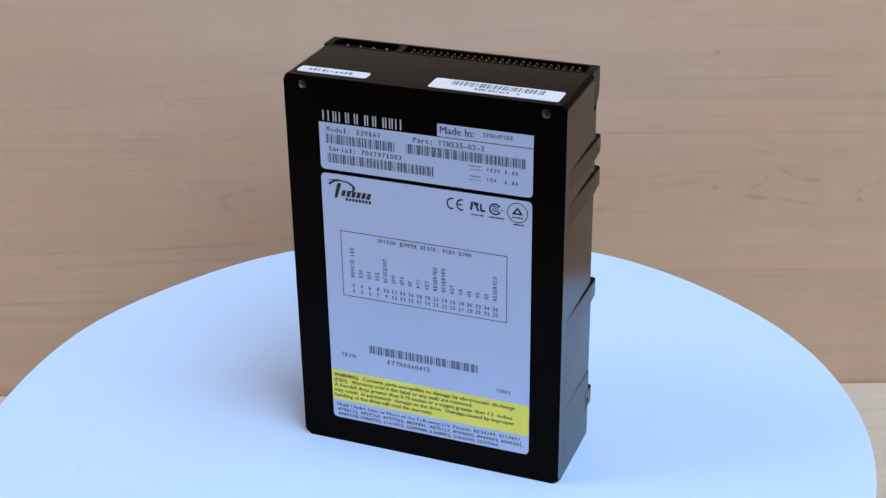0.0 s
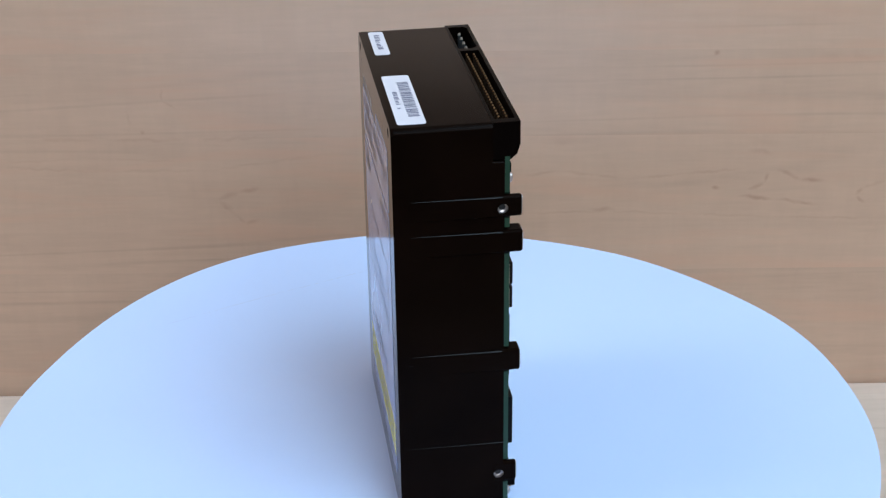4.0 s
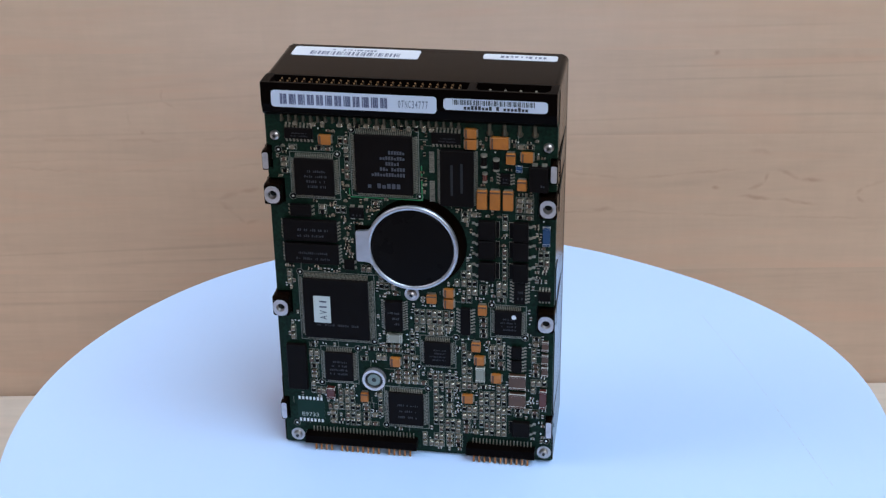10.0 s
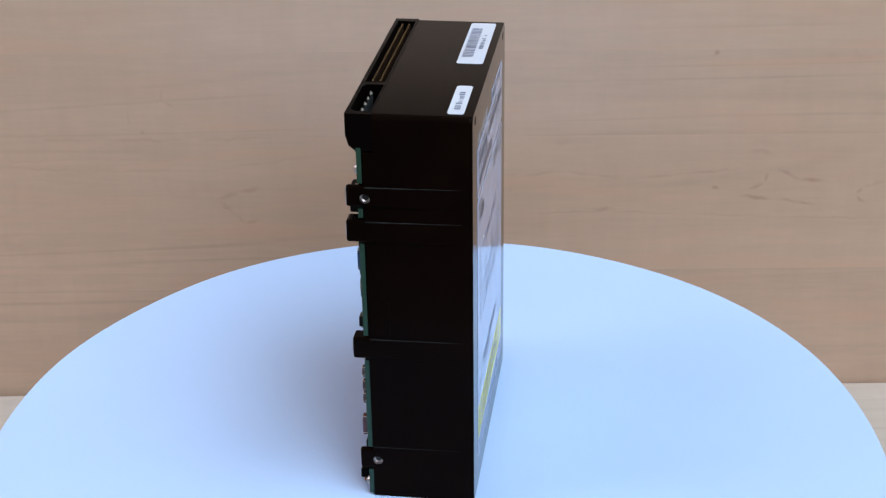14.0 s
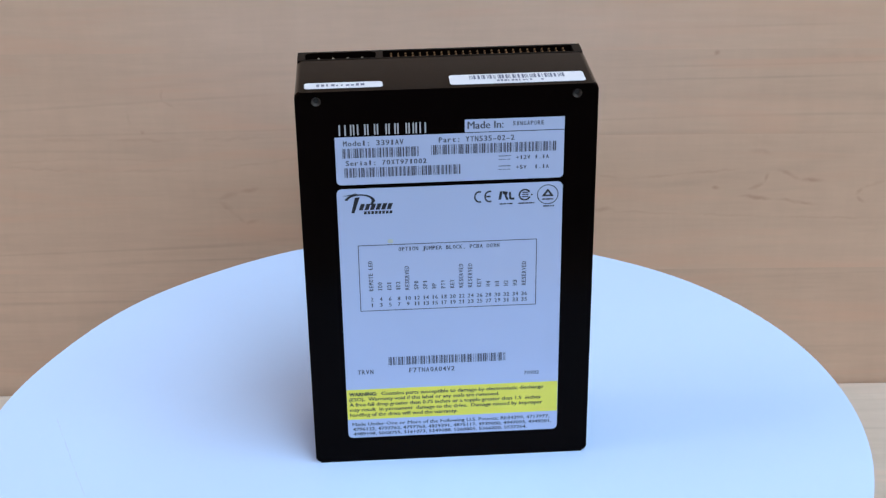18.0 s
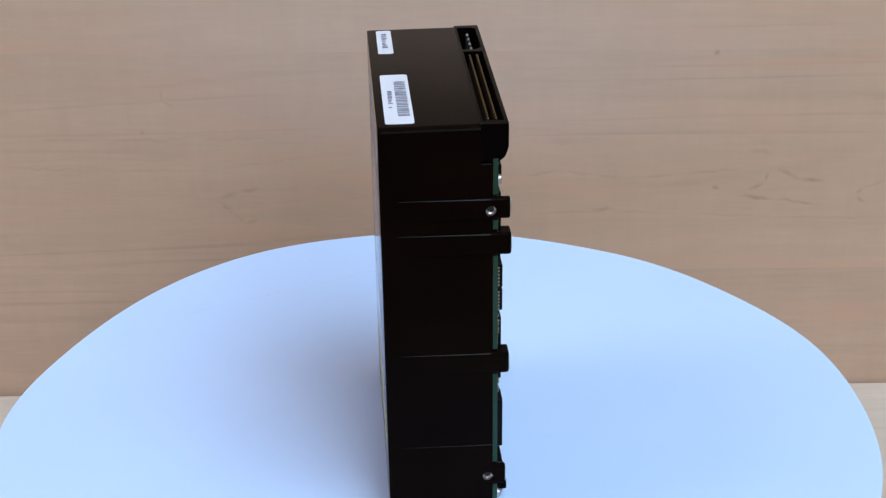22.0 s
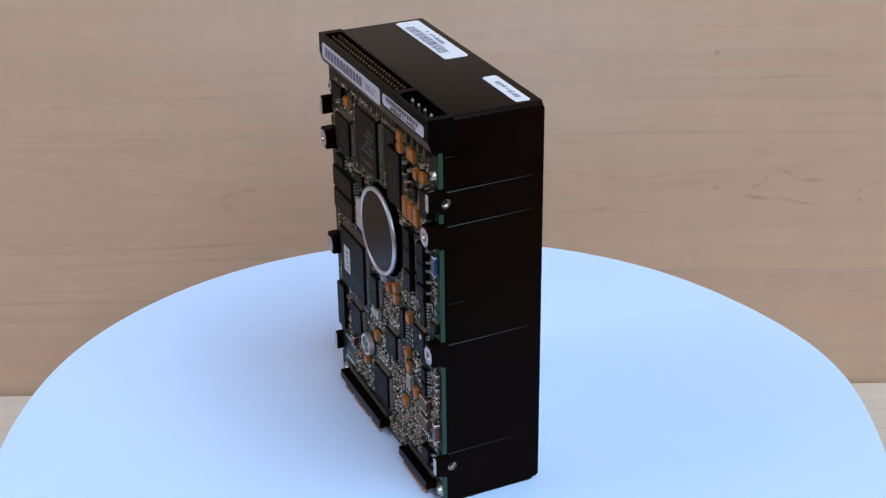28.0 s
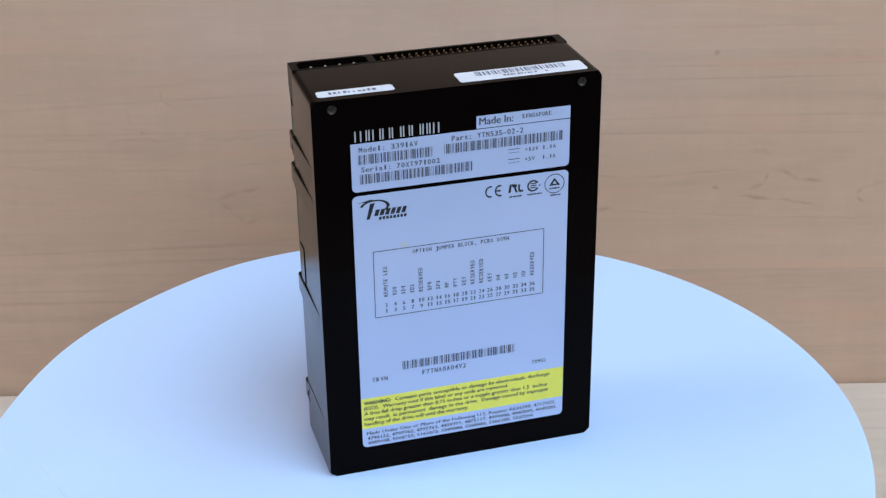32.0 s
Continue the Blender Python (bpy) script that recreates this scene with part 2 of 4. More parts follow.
def cyl(bm, c, axis, r0, r1, d0, d1, mi=0, n=24, cap=True):
    """A frustum along an axis ('x', 'y' or 'z') from d0 (radius r0) to d1 (radius r1)."""
    def at(a, r, d):
        u, v = r * math.cos(a), r * math.sin(a)
        if axis == "y":
            return (c[0] + u, d, c[1] + v)
        if axis == "x":
            return (d, c[0] + u, c[1] + v)
        return (c[0] + u, c[1] + v, d)
    rings = [[bm.verts.new(at(2 * math.pi * k / n, r, d)) for k in range(n)] for r, d in ((r0, d0), (r1, d1))]
    fs = [bm.faces.new((rings[0][k], rings[0][(k + 1) % n], rings[1][(k + 1) % n], rings[1][k])) for k in range(n)]
    if cap:
        fs += [bm.faces.new(rings[0]), bm.faces.new(rings[1])]
    for f in fs:
        f.material_index = mi
    return fs


def ringy(bm, cx, cz, ro, ri, y0, y1, mi=0, n=32):
    """A flat ring about the y axis."""
    def circle(r, y):
        return [bm.verts.new((cx + r * math.cos(2 * math.pi * k / n), y, cz + r * math.sin(2 * math.pi * k / n))) for k in range(n)]
    loops = [circle(ro, y0), circle(ro, y1), circle(ri, y1), circle(ri, y0)]
    for i in range(4):
        a, c = loops[i], loops[(i + 1) % 4]
        for k in range(n):
            bm.faces.new((a[k], a[(k + 1) % n], c[(k + 1) % n], c[k])).material_index = mi


def plate(bm, x0, x1, z0, z1, r, y0, y1, mi=0, corners=(1, 1, 1, 1), n=6):
    """A rounded rectangle in the xz plane, from y0 to y1; corners: lower left, lower right, upper right, upper left."""
    pts = []
    for (cx, cz, a0), on in zip(((x0, z0, 180), (x1, z0, 270), (x1, z1, 0), (x0, z1, 90)), corners):
        sx, sz = (1 if cx == x0 else -1), (1 if cz == z0 else -1)
        if not on:
            pts.append((cx, cz))
            continue
        for k in range(n + 1):
            a = radians(a0 + 90 * k / n)
            pts.append((cx + sx * r + r * math.cos(a), cz + sz * r + r * math.sin(a)))
    A = [bm.verts.new((x, y0, z)) for x, z in pts]
    B = [bm.verts.new((x, y1, z)) for x, z in pts]
    fs = [bm.faces.new(A), bm.faces.new(B)]
    fs += [bm.faces.new((A[k], A[(k + 1) % len(A)], B[(k + 1) % len(A)], B[k])) for k in range(len(A))]
    for f in fs:
        f.material_index = mi
    return fs


def finish(bm, name, mats, unit=MM, shift=OFF, smooth=False):
    bmesh.ops.recalc_face_normals(bm, faces=bm.faces)
    me = bpy.data.meshes.new(name)
    for v in bm.verts:
        v.co = Vector((v.co.x + shift, v.co.y, v.co.z)) * unit
    if smooth:
        for f in bm.faces:
            f.smooth = True
    bm.to_mesh(me)
    bm.free()
    for m in (mats if isinstance(mats, (list, tuple)) else [mats]):
        me.materials.append(m)
    return me


def part(name, bm, mats, parent, label="", unit=MM, shift=OFF, smooth=False):
    ob = new(name, finish(bm, name, mats, unit, shift, smooth))
    ob.parent = parent
    return tagged(ob, label)


def cut(bm, holes):
    """The first mesh with the second one taken out of it, as a new bmesh."""
    obs = []
    for b in (bm, holes):
        bmesh.ops.recalc_face_normals(b, faces=b.faces)
        me = bpy.data.meshes.new("cutting")
        b.to_mesh(me)
        b.free()
        obs.append(new("cutting", me))
    mod = obs[0].modifiers.new("cut", "BOOLEAN")
    mod.operation, mod.solver, mod.object, mod.use_self = "DIFFERENCE", "EXACT", obs[1], True
    me = bpy.data.meshes.new_from_object(obs[0].evaluated_get(bpy.context.evaluated_depsgraph_get()))
    out = bmesh.new()
    out.from_mesh(me)
    for o in obs:
        old = o.data
        bpy.data.objects.remove(o)
        bpy.data.meshes.remove(old)
    bpy.data.meshes.remove(me)
    return out


GLYPHS = {}


def glyph(ch, bold):
    """Outline of one or more letters in the built-in font: points and polygons."""
    if (ch, bold) not in GLYPHS:
        c = bpy.data.curves.new("writing", "FONT")
        c.body, c.resolution_u, c.offset = ch, 2, 0.0 if "M" in ch else bold
        ob = new("writing", c)
        me = bpy.data.meshes.new_from_object(ob.evaluated_get(bpy.context.evaluated_depsgraph_get()))
        bpy.data.objects.remove(ob)
        bpy.data.curves.remove(c)
        co = np.empty(len(me.vertices) * 3)
        me.vertices.foreach_get("co", co)
        GLYPHS[ch, bold] = co.reshape(-1, 3)[:, :2].copy(), [tuple(q.vertices) for q in me.polygons]
        bpy.data.meshes.remove(me)
    return GLYPHS[ch, bold]


def writing(bm, s, x, z, w, h, face="front", level=-20.4, mi=0, turn=False, bold=0.0045, fixed=False):
    """Letters in the built-in font, fitted to w x h from the lower left corner (x, z), added to bm.
    face: front (read from -y), back (read from +y) or top (read from the front side, from above). turn: read upwards.
    fixed: every letter takes the same width, as on a dot-matrix print."""
    pieces = []
    if fixed:
        pitch = w / len(s)
        for k, ch in enumerate(s):
            if ch == " ":
                continue
            co, polys = glyph(ch, bold)
            lo, hi = co.min(0), co.max(0)
            wide = max(hi[0] - lo[0], 1e-6)
            room = pitch * (0.72 if wide > 0.2 else 0.3)
            u = (co[:, 0] - lo[0]) / wide * room + pitch * k + (pitch - room) / 2
            pieces.append((np.stack([u, co[:, 1] / 0.70 * h], 1), polys))
    else:
        co, polys = glyph(s, bold)
        lo = co.min(0)
        size = np.maximum(co.max(0) - np.array([lo[0], 0.0]), 1e-6)
        pieces.append((np.stack([(co[:, 0] - lo[0]) / size[0] * w, co[:, 1] / size[1] * h], 1), polys))
    for again in ((0, 1) if face == "front" else (0,)):      # struck twice, for a heavier line
        for co, polys in pieces:
            vs = []
            for u, v in co:
                u += again * 0.07 * h
                if turn:
                    u, v = -v, u
                if face == "front":
                    p = (x + u, level - 0.004 * again, z + v)
                elif face == "back":
                    p = (x - u, level, z + v)
                else:
                    p = (x + u, z + v, level)
                vs.append(bm.verts.new(p))
            for q in polys:
                try:
                    bm.faces.new([vs[i] for i in q]).material_index = mi
                except ValueError:
                    pass


def bars(bm, x0, x1, z0, z1, seed, face="front", level=-20.4, mi=0, pitch=0.42, heavy=False):
    """A bar code between x0 and x1: characters of five bars each, three of their nine strokes wide; heavy: fat bars that nearly touch."""
    rnd = random.Random(seed)
    count = max(3, round((x1 - x0) / (pitch * 6.6)))
    unit = (x1 - x0) / (count * (17.95 if heavy else 17.5) - (4.6 if heavy else 2.5))
    x = x0
    for k in range(count):
        strokes = [2.6, 0.3, 2.6, 0.3, 1.4, 0.3, 2.6, 0.3, 2.2] if heavy else [1.0] * 9
        for j in [rnd.choice((1, 3, 5, 7))] if heavy else rnd.sample(range(0, 9, 2), 2) + rnd.sample(range(1, 9, 2), 1):
            strokes[j] = 1.2 if heavy else 3.0
        for j, width in enumerate(strokes):
            e = x + width * unit
            if j % 2 == 0:
                if face == "top":
                    quad = ((x, z0, level), (e, z0, level), (e, z1, level), (x, z1, level))
                else:
                    quad = ((x, level, z0), (e, level, z0), (e, level, z1), (x, level, z1))
                bm.faces.new([bm.verts.new(p) for p in quad]).material_index = mi
            x = e
        x += (4.6 if heavy else 2.5) * unit


def dashes(bm, x0, x1, z0, z1, seed, face="front", level=-20.4, mi=0, cell=1.2):
    """A line of writing too small to read: plain bars of word length."""
    rnd = random.Random(seed)
    x = x0
    while x + cell * 0.7 < x1:
        e = min(x + cell * rnd.choice((1, 2, 2, 3, 4)) * 0.9, x1)
        if face == "top":
            quad = ((x, z0, level), (e, z0, level), (e, z1, level), (x, z1, level))
        else:
            quad = ((x, level, z0), (e, level, z0), (e, level, z1), (x, level, z1))
        bm.faces.new([bm.verts.new(p) for p in quad]).material_index = mi
        x = e + cell * 0.35


def specks(bm, x0, x1, z0, z1, seed, face="front", level=-20.4, mi=0, step=0):
    """A line of marking too small to read: one plain bar for every letter, with gaps between words."""
    rnd = random.Random(seed)
    h = z1 - z0
    x = x0
    while x + 0.5 * h < x1:
        if rnd.random() < (0.93 if step else 0.86):
            w = step * 0.74 if step else h * rnd.choice((0.3, 0.5, 0.58, 0.62))
            a, b = (z0, z1) if rnd.random() < 0.7 else (z0, z0 + 0.7 * h)
            quad = ((x, a, level), (x + w, a, level), (x + w, b, level), (x, b, level)) if face == "top" else ((x, level, a), (x + w, level, a), (x + w, level, b), (x, level, b))
            bm.faces.new([bm.verts.new(p) for p in quad]).material_index = mi
        x += step or 0.82 * h


# ---------------- the place: table, panelled wall; an unseen room added to close it ---


def slab(name, x0, x1, y0, y1, z0, z1, m, label="", kind="structure", category=""):
    bm = bmesh.new()
    box(bm, x0, x1, y0, y1, z0, z1)
    ob = new(name, finish(bm, name, m, 1.0, 0.0))
    return tagged(ob, label, category, "", kind)


wall = slab("wall_back", -1.85, 1.15, YW + 0.012, YW + 0.10, -0.87, 2.95, M_PAINT, "wall faced with pale maple veneer boards")


def wall_with_window(name, across, inner, outer, a0, a1, w0, w1, v0, v1, label):
    """An added wall out of view, across x or y, from its inner to its outer face, with a lamp's opening (w0..w1,
    v0..v1) right through it.
    """
    bm, hole = bmesh.new(), bmesh.new()
    d0, d1 = min(inner, outer), max(inner, outer)
    if across == "x":
        box(bm, d0, d1, a0, a1, -0.87, 2.95)
        box(hole, d0 - 0.1, d1 + 0.1, w0, w1, v0, v1)
    else:
        box(bm, a0, a1, d0, d1, -0.87, 2.95)
        box(hole, w0, w1, d0 - 0.1, d1 + 0.1, v0, v1)
    ob = new(name, finish(cut(bm, hole), name, M_PAINT, 1.0, 0.0))
    return tagged(ob, label, kind="structure")


# walls and ceiling are unseen additions, placed to suit the lamps
wall_with_window("wall_right", "x", 1.0, 1.1, -2.1, YW + 0.04, -1.54, 0.06, 1.25, 2.8, "added plain grey wall out of view, with an opening for a lamp")
wall_with_window("wall_left", "x", -1.7, -1.8, -2.1, YW + 0.04, -0.50, 0.22, 1.15, 2.3, "added plain grey wall out of view, with an opening for a lamp")
wall_with_window("wall_front", "y", -2.0, -2.1, -1.7, 1.0, 0.02, 0.98, 0.80, 1.90, "added plain grey wall out of view, with an opening for a lamp")
slab("floor", -1.8, 1.1, -2.1, YW + 0.10, -0.97, -0.87, M_FLOOR, "grey floor")
slab("ceiling", -1.8, 1.1, -2.1, YW + 0.10, 2.95, 3.05, M_PAINT, "added plain grey ceiling out of view")


def wooden_board(z0, z1, x0, x1):
    bm = bmesh.new()
    box(bm, x0, x1, YW, YW + 0.012, z0, z1)
    return part("board", bm, M_WALL, wall, unit=1.0, shift=0.0)


EDGES = (-0.80, -0.145, -0.055, 0.0243, 0.0712, 0.125, 0.21, 0.26, 0.34, 0.43, 0.55, 0.70, 0.82, 0.95, 1.10, 1.22, 1.35, 1.50, 1.70, 1.84, 1.97, 2.13, 2.30, 2.45, 2.62, 2.78, 2.92)
for z0, z1 in zip(EDGES, EDGES[1:]):
    ob = wooden_board(z0, z1, -1.68, 0.98)
    ob.rotation_euler = (0, radians(0.45), 0)      # the boards run slightly off level

SKEW = pose(0, 0.0013, 0, 0, 0, -0.33)      # wall and table stand slightly askew to the turntable
wall.matrix_world = SKEW

bm = bmesh.new()
box(bm, -0.85, 0.85, -0.44, YW - 0.001, ZT - 0.03, ZT, bevel=0.002, seg=2)
table = tagged(new("table"), "pale wooden table against the panelled wall", "table")
part("tabletop", bm, M_TABLE, table, unit=1.0, shift=0.0)
for x in (-0.78, 0.78):
    for y in (-0.38, YW - 0.07):
        bm = bmesh.new()
        box(bm, x - 0.025, x + 0.025, y - 0.025, y + 0.025, -0.87, ZT - 0.03, bevel=0.003)
        part("leg", bm, M_TABLE, table, unit=1.0, shift=0.0)

table.matrix_world = SKEW

# ---------------- turntable: hand-cut card disc on a round base ----------------
turntable = tagged(new("turntable"), "round turntable topped with a hand-cut bluish white card disc", "turntable")
# the hand-cut rim: a mean radius and its waves in mm, (size, direction in degrees) for one to 12 waves round the disc
WAVES = ((4.94, -178), (1.01, 49), (0.55, -118), (0.91, 64), (0.33, -118), (0.38, 170), (0.37, 31), (0.29, -67), (0.15, 173), (0.12, -11), (0.19, 80), (0.21, -119))


def disc_radius(deg):
    return MM * (168.3 + sum(size * math.cos(radians(k * deg - turned)) for k, (size, turned) in enumerate(WAVES, 1)))


bm = bmesh.new()
N = 360
top = [bm.verts.new((disc_radius(k) * math.cos(radians(k)), disc_radius(k) * math.sin(radians(k)), 0)) for k in range(N)]
low = [bm.verts.new((v.co.x * 1.0, v.co.y * 1.0, -0.0012)) for v in top]
bm.faces.new(top)
bm.faces.new(low[::-1])
for k in range(N):
    bm.faces.new((top[k], low[k], low[(k + 1) % N], top[(k + 1) % N])).material_index = 1
disc = part("disc", bm, [M_DISC, M_RIM], turntable, "bluish white card disc, cut by hand", 1.0, 0.0)
# the crease's shade, laid on as thin flat strips of darker colour
bm = bmesh.new()
path = [Vector((-0.1478, 0.018, 0)), Vector((-0.1364, -0.0148, 0)), Vector((-0.1204, -0.0576, 0)), Vector((-0.1105, -0.0819, 0)), Vector((-0.1010, -0.1045, 0))]
rnd = random.Random(5)
for a, b in zip(path, path[1:]):
    side = (b - a).cross(Vector((0, 0, 1))).normalized()
    for k in range(24):
        if rnd.random() < 0.16:
            continue
        p, q = a.lerp(b, k / 24), a.lerp(b, (k + 1) / 24)
        w = rnd.uniform(0.00006, 0.00022)
        c = side * rnd.uniform(-0.00012, 0.00012)
        lo = [bm.verts.new(v + c + Vector((0, 0, 0.00004))) for v in (p - side * w, p + side * w, q + side * w, q - side * w)]
        bm.faces.new(lo)
part("crease", bm, M_CREASE, turntable, "faint crease in the card", 1.0, 0.0)
bm = bmesh.new()
cyl(bm, (0, 0), "z", 0.115, 0.12, -0.016, -0.0013, n=64)
part("platter", bm, M_BASE, turntable, unit=1.0, shift=0.0)
bm = bmesh.new()
cyl(bm, (0, 0), "z", 0.10, 0.09, ZT, -0.0161, n=64)
part("base", bm, M_BASE, turntable, unit=1.0, shift=0.0)

# ---------------- the hard drive ----------------
drive = tagged(new("hard_drive"), "black metal hard disk drive standing on end on the white disc", "hard drive")

# casting: thinner upper end for the connector, ledges and ribs on both long sides
def swelling(bm, s, y0, y1, z0, z1, x0, x1, edge=0.35):
    """A rib or ledge along a long side that grows out of it, from x0 at its front end to x1 at its back end; its long
    edges are eased, the upper one coloured lighter as a painted highlight.
    """
    ends = []
    for y, x in ((y0, x0), (y1, x1)):
        rise = x - (x0 - 0.1)
        ease = min(edge, 0.8 * rise)
        ends.append([bm.verts.new((s * a, y, z)) for a, z in ((48.0, z0), (x - ease, z0), (x, z0 + ease), (x, z1 - ease), (x - ease, z1), (48.0, z1))])
    bm.faces.new(ends[0]), bm.faces.new(ends[1])
    for k in range(6):
        f = bm.faces.new((ends[0][k], ends[0][(k + 1) % 6], ends[1][(k + 1) % 6], ends[1][k]))
        # the upper eased edge gets the painted highlight
        f.material_index = 1 if k == 3 else 0


bm = bmesh.new()
plate(bm, -50.46, 50.46, 125.0, 145.97, 1.9, -18.0, 12.0, corners=(0, 0, 1, 1))
box(bm, -50.42, 50.42, -18.0, 15.8, 0.0, 133.0, bevel=0.3)
swelling(bm, 1, -17.0, 15.7, 0.02, 28.4, 50.44, 50.95)
swelling(bm, -1, -17.0, 15.7, 0.02, 21.0, 50.44, 50.95)
for s in (-1, 1):
    swelling(bm, s, -17.0, 15.75, 0.04, 61.5, 50.43, 50.75)
    for z0, z1, y1 in ((114.0, 121.4, 21.4), (101.2, 109.1, 21.8), (56.8, 64.9, 21.3), (11.8, 19.8, 20.3)):
        xa, xb = sorted((s * 51.0, s * 44.9 if z0 in (101.2, 56.8) else s * 48.6))
        box(bm, xa, xb, 12.0, y1, z0, z1, bevel=0.8, seg=2)           # lug past the board's edge
        if z0 > 20:
            swelling(bm, s, -15.0 if s > 0 else -16.8, 15.0, z0 + 0.2, z1 - 0.2, 50.44, 51.3 if z0 > 100 else 51.1)   # rib down the side
box(bm, -50.7, -49.0, 8.0, 15.0, 65.5, 80.0, bevel=0.25)
holes = bmesh.new()
for s in (-1, 1):
    for z, y in ((117.0, 15.1), (15.2, 14.1)):
        cyl(holes, (y, z), "x", 1.75, 1.75, s * 47.0, s * 51.5, n=20)
    for z, y1 in ((105.2, 21.8), (60.4, 21.3)):
        cyl(holes, (s * 47.9, z), "y", 1.7, 1.7, 17.0, 22.5, n=20)
casting = part("casing", cut(bm, holes), [M_CASE, M_EDGE_GLINT], drive, "black painted cast casing with ribbed sides")
for s in (-1, 1):
    for z, y in ((117.0, 15.1), (15.2, 14.1)):
        bm = bmesh.new()
        cyl(bm, (y, z), "x", 1.72, 1.72, s * 49.6, s * 50.7, n=20, cap=False)
        cyl(bm, (y, z), "x", 1.15, 1.72, s * 49.3, s * 49.6, n=20, cap=False)
        # the bore's shade is a dark colour
        cyl(bm, (y, z), "x", 1.15, 1.1, s * 49.3, s * 47.6, mi=1, n=20)
        part("threaded_hole", bm, [M_STEEL, M_SHADE], casting, "bare metal threaded hole")
    for z, y1 in ((105.2, 21.8), (60.4, 21.3)):
        bm = bmesh.new()
        plate(bm, s * 47.9 - 2.7, s * 47.9 + 2.7, z - 3.2, z + 3.2, 2.4, y1 - 0.1, y1 + 0.12)
        hb = bmesh.new()
        cyl(hb, (s * 47.9, z), "y", 1.65, 1.65, 15.0, 23.0, n=20)
        part("mounting_boss", cut(bm, hb), M_BOSS, casting, "bare metal end of a mounting boss")
        bm = bmesh.new()
        turns = [(1.64, y1), (1.3, 20.6)] + [(r, 20.6 - 0.35 * (k + 1)) for k, r in enumerate((1.55, 1.25) * 5)]      # the thread
        loops = [[bm.verts.new((s * 47.9 + r * math.cos(2 * math.pi * k / 20), y, z + r * math.sin(2 * math.pi * k / 20))) for k in range(20)] for r, y in turns]
        for j, (p, q) in enumerate(zip(loops, loops[1:])):
            for k in range(20):
                # steel for the outer turns, painted shade on the deeper ones
                bm.faces.new((p[k], p[(k + 1) % 20], q[(k + 1) % 20], q[k])).material_index = 1 if j < 4 else 0
        bm.faces.new(loops[-1])
        part("threaded_bore", bm, [M_SHADE, M_STEEL], casting, "bright threaded bore")
    bm = bmesh.new()
    plate(bm, s * 49.6 - 1.0, s * 49.6 + 1.0, 114.8, 120.8, 0.6, 21.3, 21.5)
    part("lug_end", bm, M_BOSS, casting, "worn metal lug end")
    bm = bmesh.new()
    plate(bm, s * 49.6 - 1.0, s * 49.6 + 1.0, 12.6, 19.2, 0.6, 20.2, 20.42)
    part("lug_end", bm, M_BOSS, casting, "worn metal lug end")

# cover plate on the front, with two screw recesses
bm = bmesh.new()
fs = plate(bm, -50.5, 50.5, 0.0, 146.0, 1.9, -20.2, -17.1)
es = [e for e in bm.edges if abs(e.verts[0].co.y + 20.2) < 0.01 and abs(e.verts[1].co.y + 20.2) < 0.01]
bmesh.ops.bevel(bm, geom=es, offset=1.0, segments=3, affect="EDGES", profile=0.5)
holes = bmesh.new()
for s in (-1, 1):
    cyl(holes, (s * 43.4, 142.6), "y", 1.7, 1.5, -21.0, -18.6, n=20)
bm = cut(bm, holes)
bm.normal_update()
for f in bm.faces:
    f.material_index = 0 if f.normal.y < -0.9 else 1
cover = part("cover_plate", bm, [M_COVER, M_CASE], drive, "smooth black cover plate")
for s in (-1, 1):
    bm = bmesh.new()
    cyl(bm, (s * 43.4, 142.6), "y", 1.62, 0.85, -19.9, -18.7, n=20, cap=False)
    # shade in the screw's recess, painted dark
    cyl(bm, (s * 43.4, 142.6), "y", 0.85, 0.8, -18.75, -18.6, 1, n=16)
    part("screw", bm, [mat("dull_screw_steel", (0.17, 0.14, 0.125), 0.4, metal=0.8), M_SHADE], cover, "small recessed steel screw")

# ---- front labels
FL = -20.32
bm = bmesh.new()
plate(bm, -37.9, 39.3, 112.4, 129.8, 1.6, -20.19, FL, corners=(1, 1, 0, 0))
name_label = part("name_label", bm, M_LABEL, drive, "pale blue model label with bar codes")
bm = bmesh.new()
plate(bm, 5.7, 39.35, 130.1, 134.6, 0.2, -20.19, FL)
origin_label = part("origin_label", bm, M_LABEL, drive, "pale label with its country of origin")
bm = bmesh.new()
plate(bm, -38.1, 39.2, 10.5, 110.9, 1.8, -20.19, FL)
main_label = part("main_label", bm, M_LABEL, drive, "large pale blue label with jumper table and warning")
bm = bmesh.new()
plate(bm, -38.05, 39.1, 18.4, 31.2, 0.05, FL + 0.02, FL - 0.04)
warning = part("warning_band", bm, M_YELLOW, main_label, "bright yellow warning band")

TL = FL - 0.03


def print_on(label_ob, name, fill, ink=M_INK):
    bm = bmesh.new()
    fill(bm)
    return part(name, bm, ink, label_ob)


def line_on(label_ob, s, x, z, w, h, ink=M_INK2, level=TL, bold=0.0045, fixed=False):
    bm = bmesh.new()
    writing(bm, s, x, z, w, h, level=level, bold=bold, fixed=fixed)
    return part("printed_line", bm, ink, label_ob)


line_on(name_label, "Model: 3391AV", -35.4, 126.6, 20.6, 1.9, bold=0.0, fixed=True)
line_on(name_label, "Serial: 70XT971002", -34.8, 119.5, 27.6, 1.75, fixed=True)
line_on(name_label, "Part: YTN535-02-2", -3.3, 126.8, 25.8, 1.9, fixed=True)
line_on(name_label, "+12V 1.1A", 22.9, 119.7, 11.4, 1.4, fixed=True)
line_on(name_label, "+5V  1.1A", 22.9, 116.1, 11.4, 1.4, fixed=True)
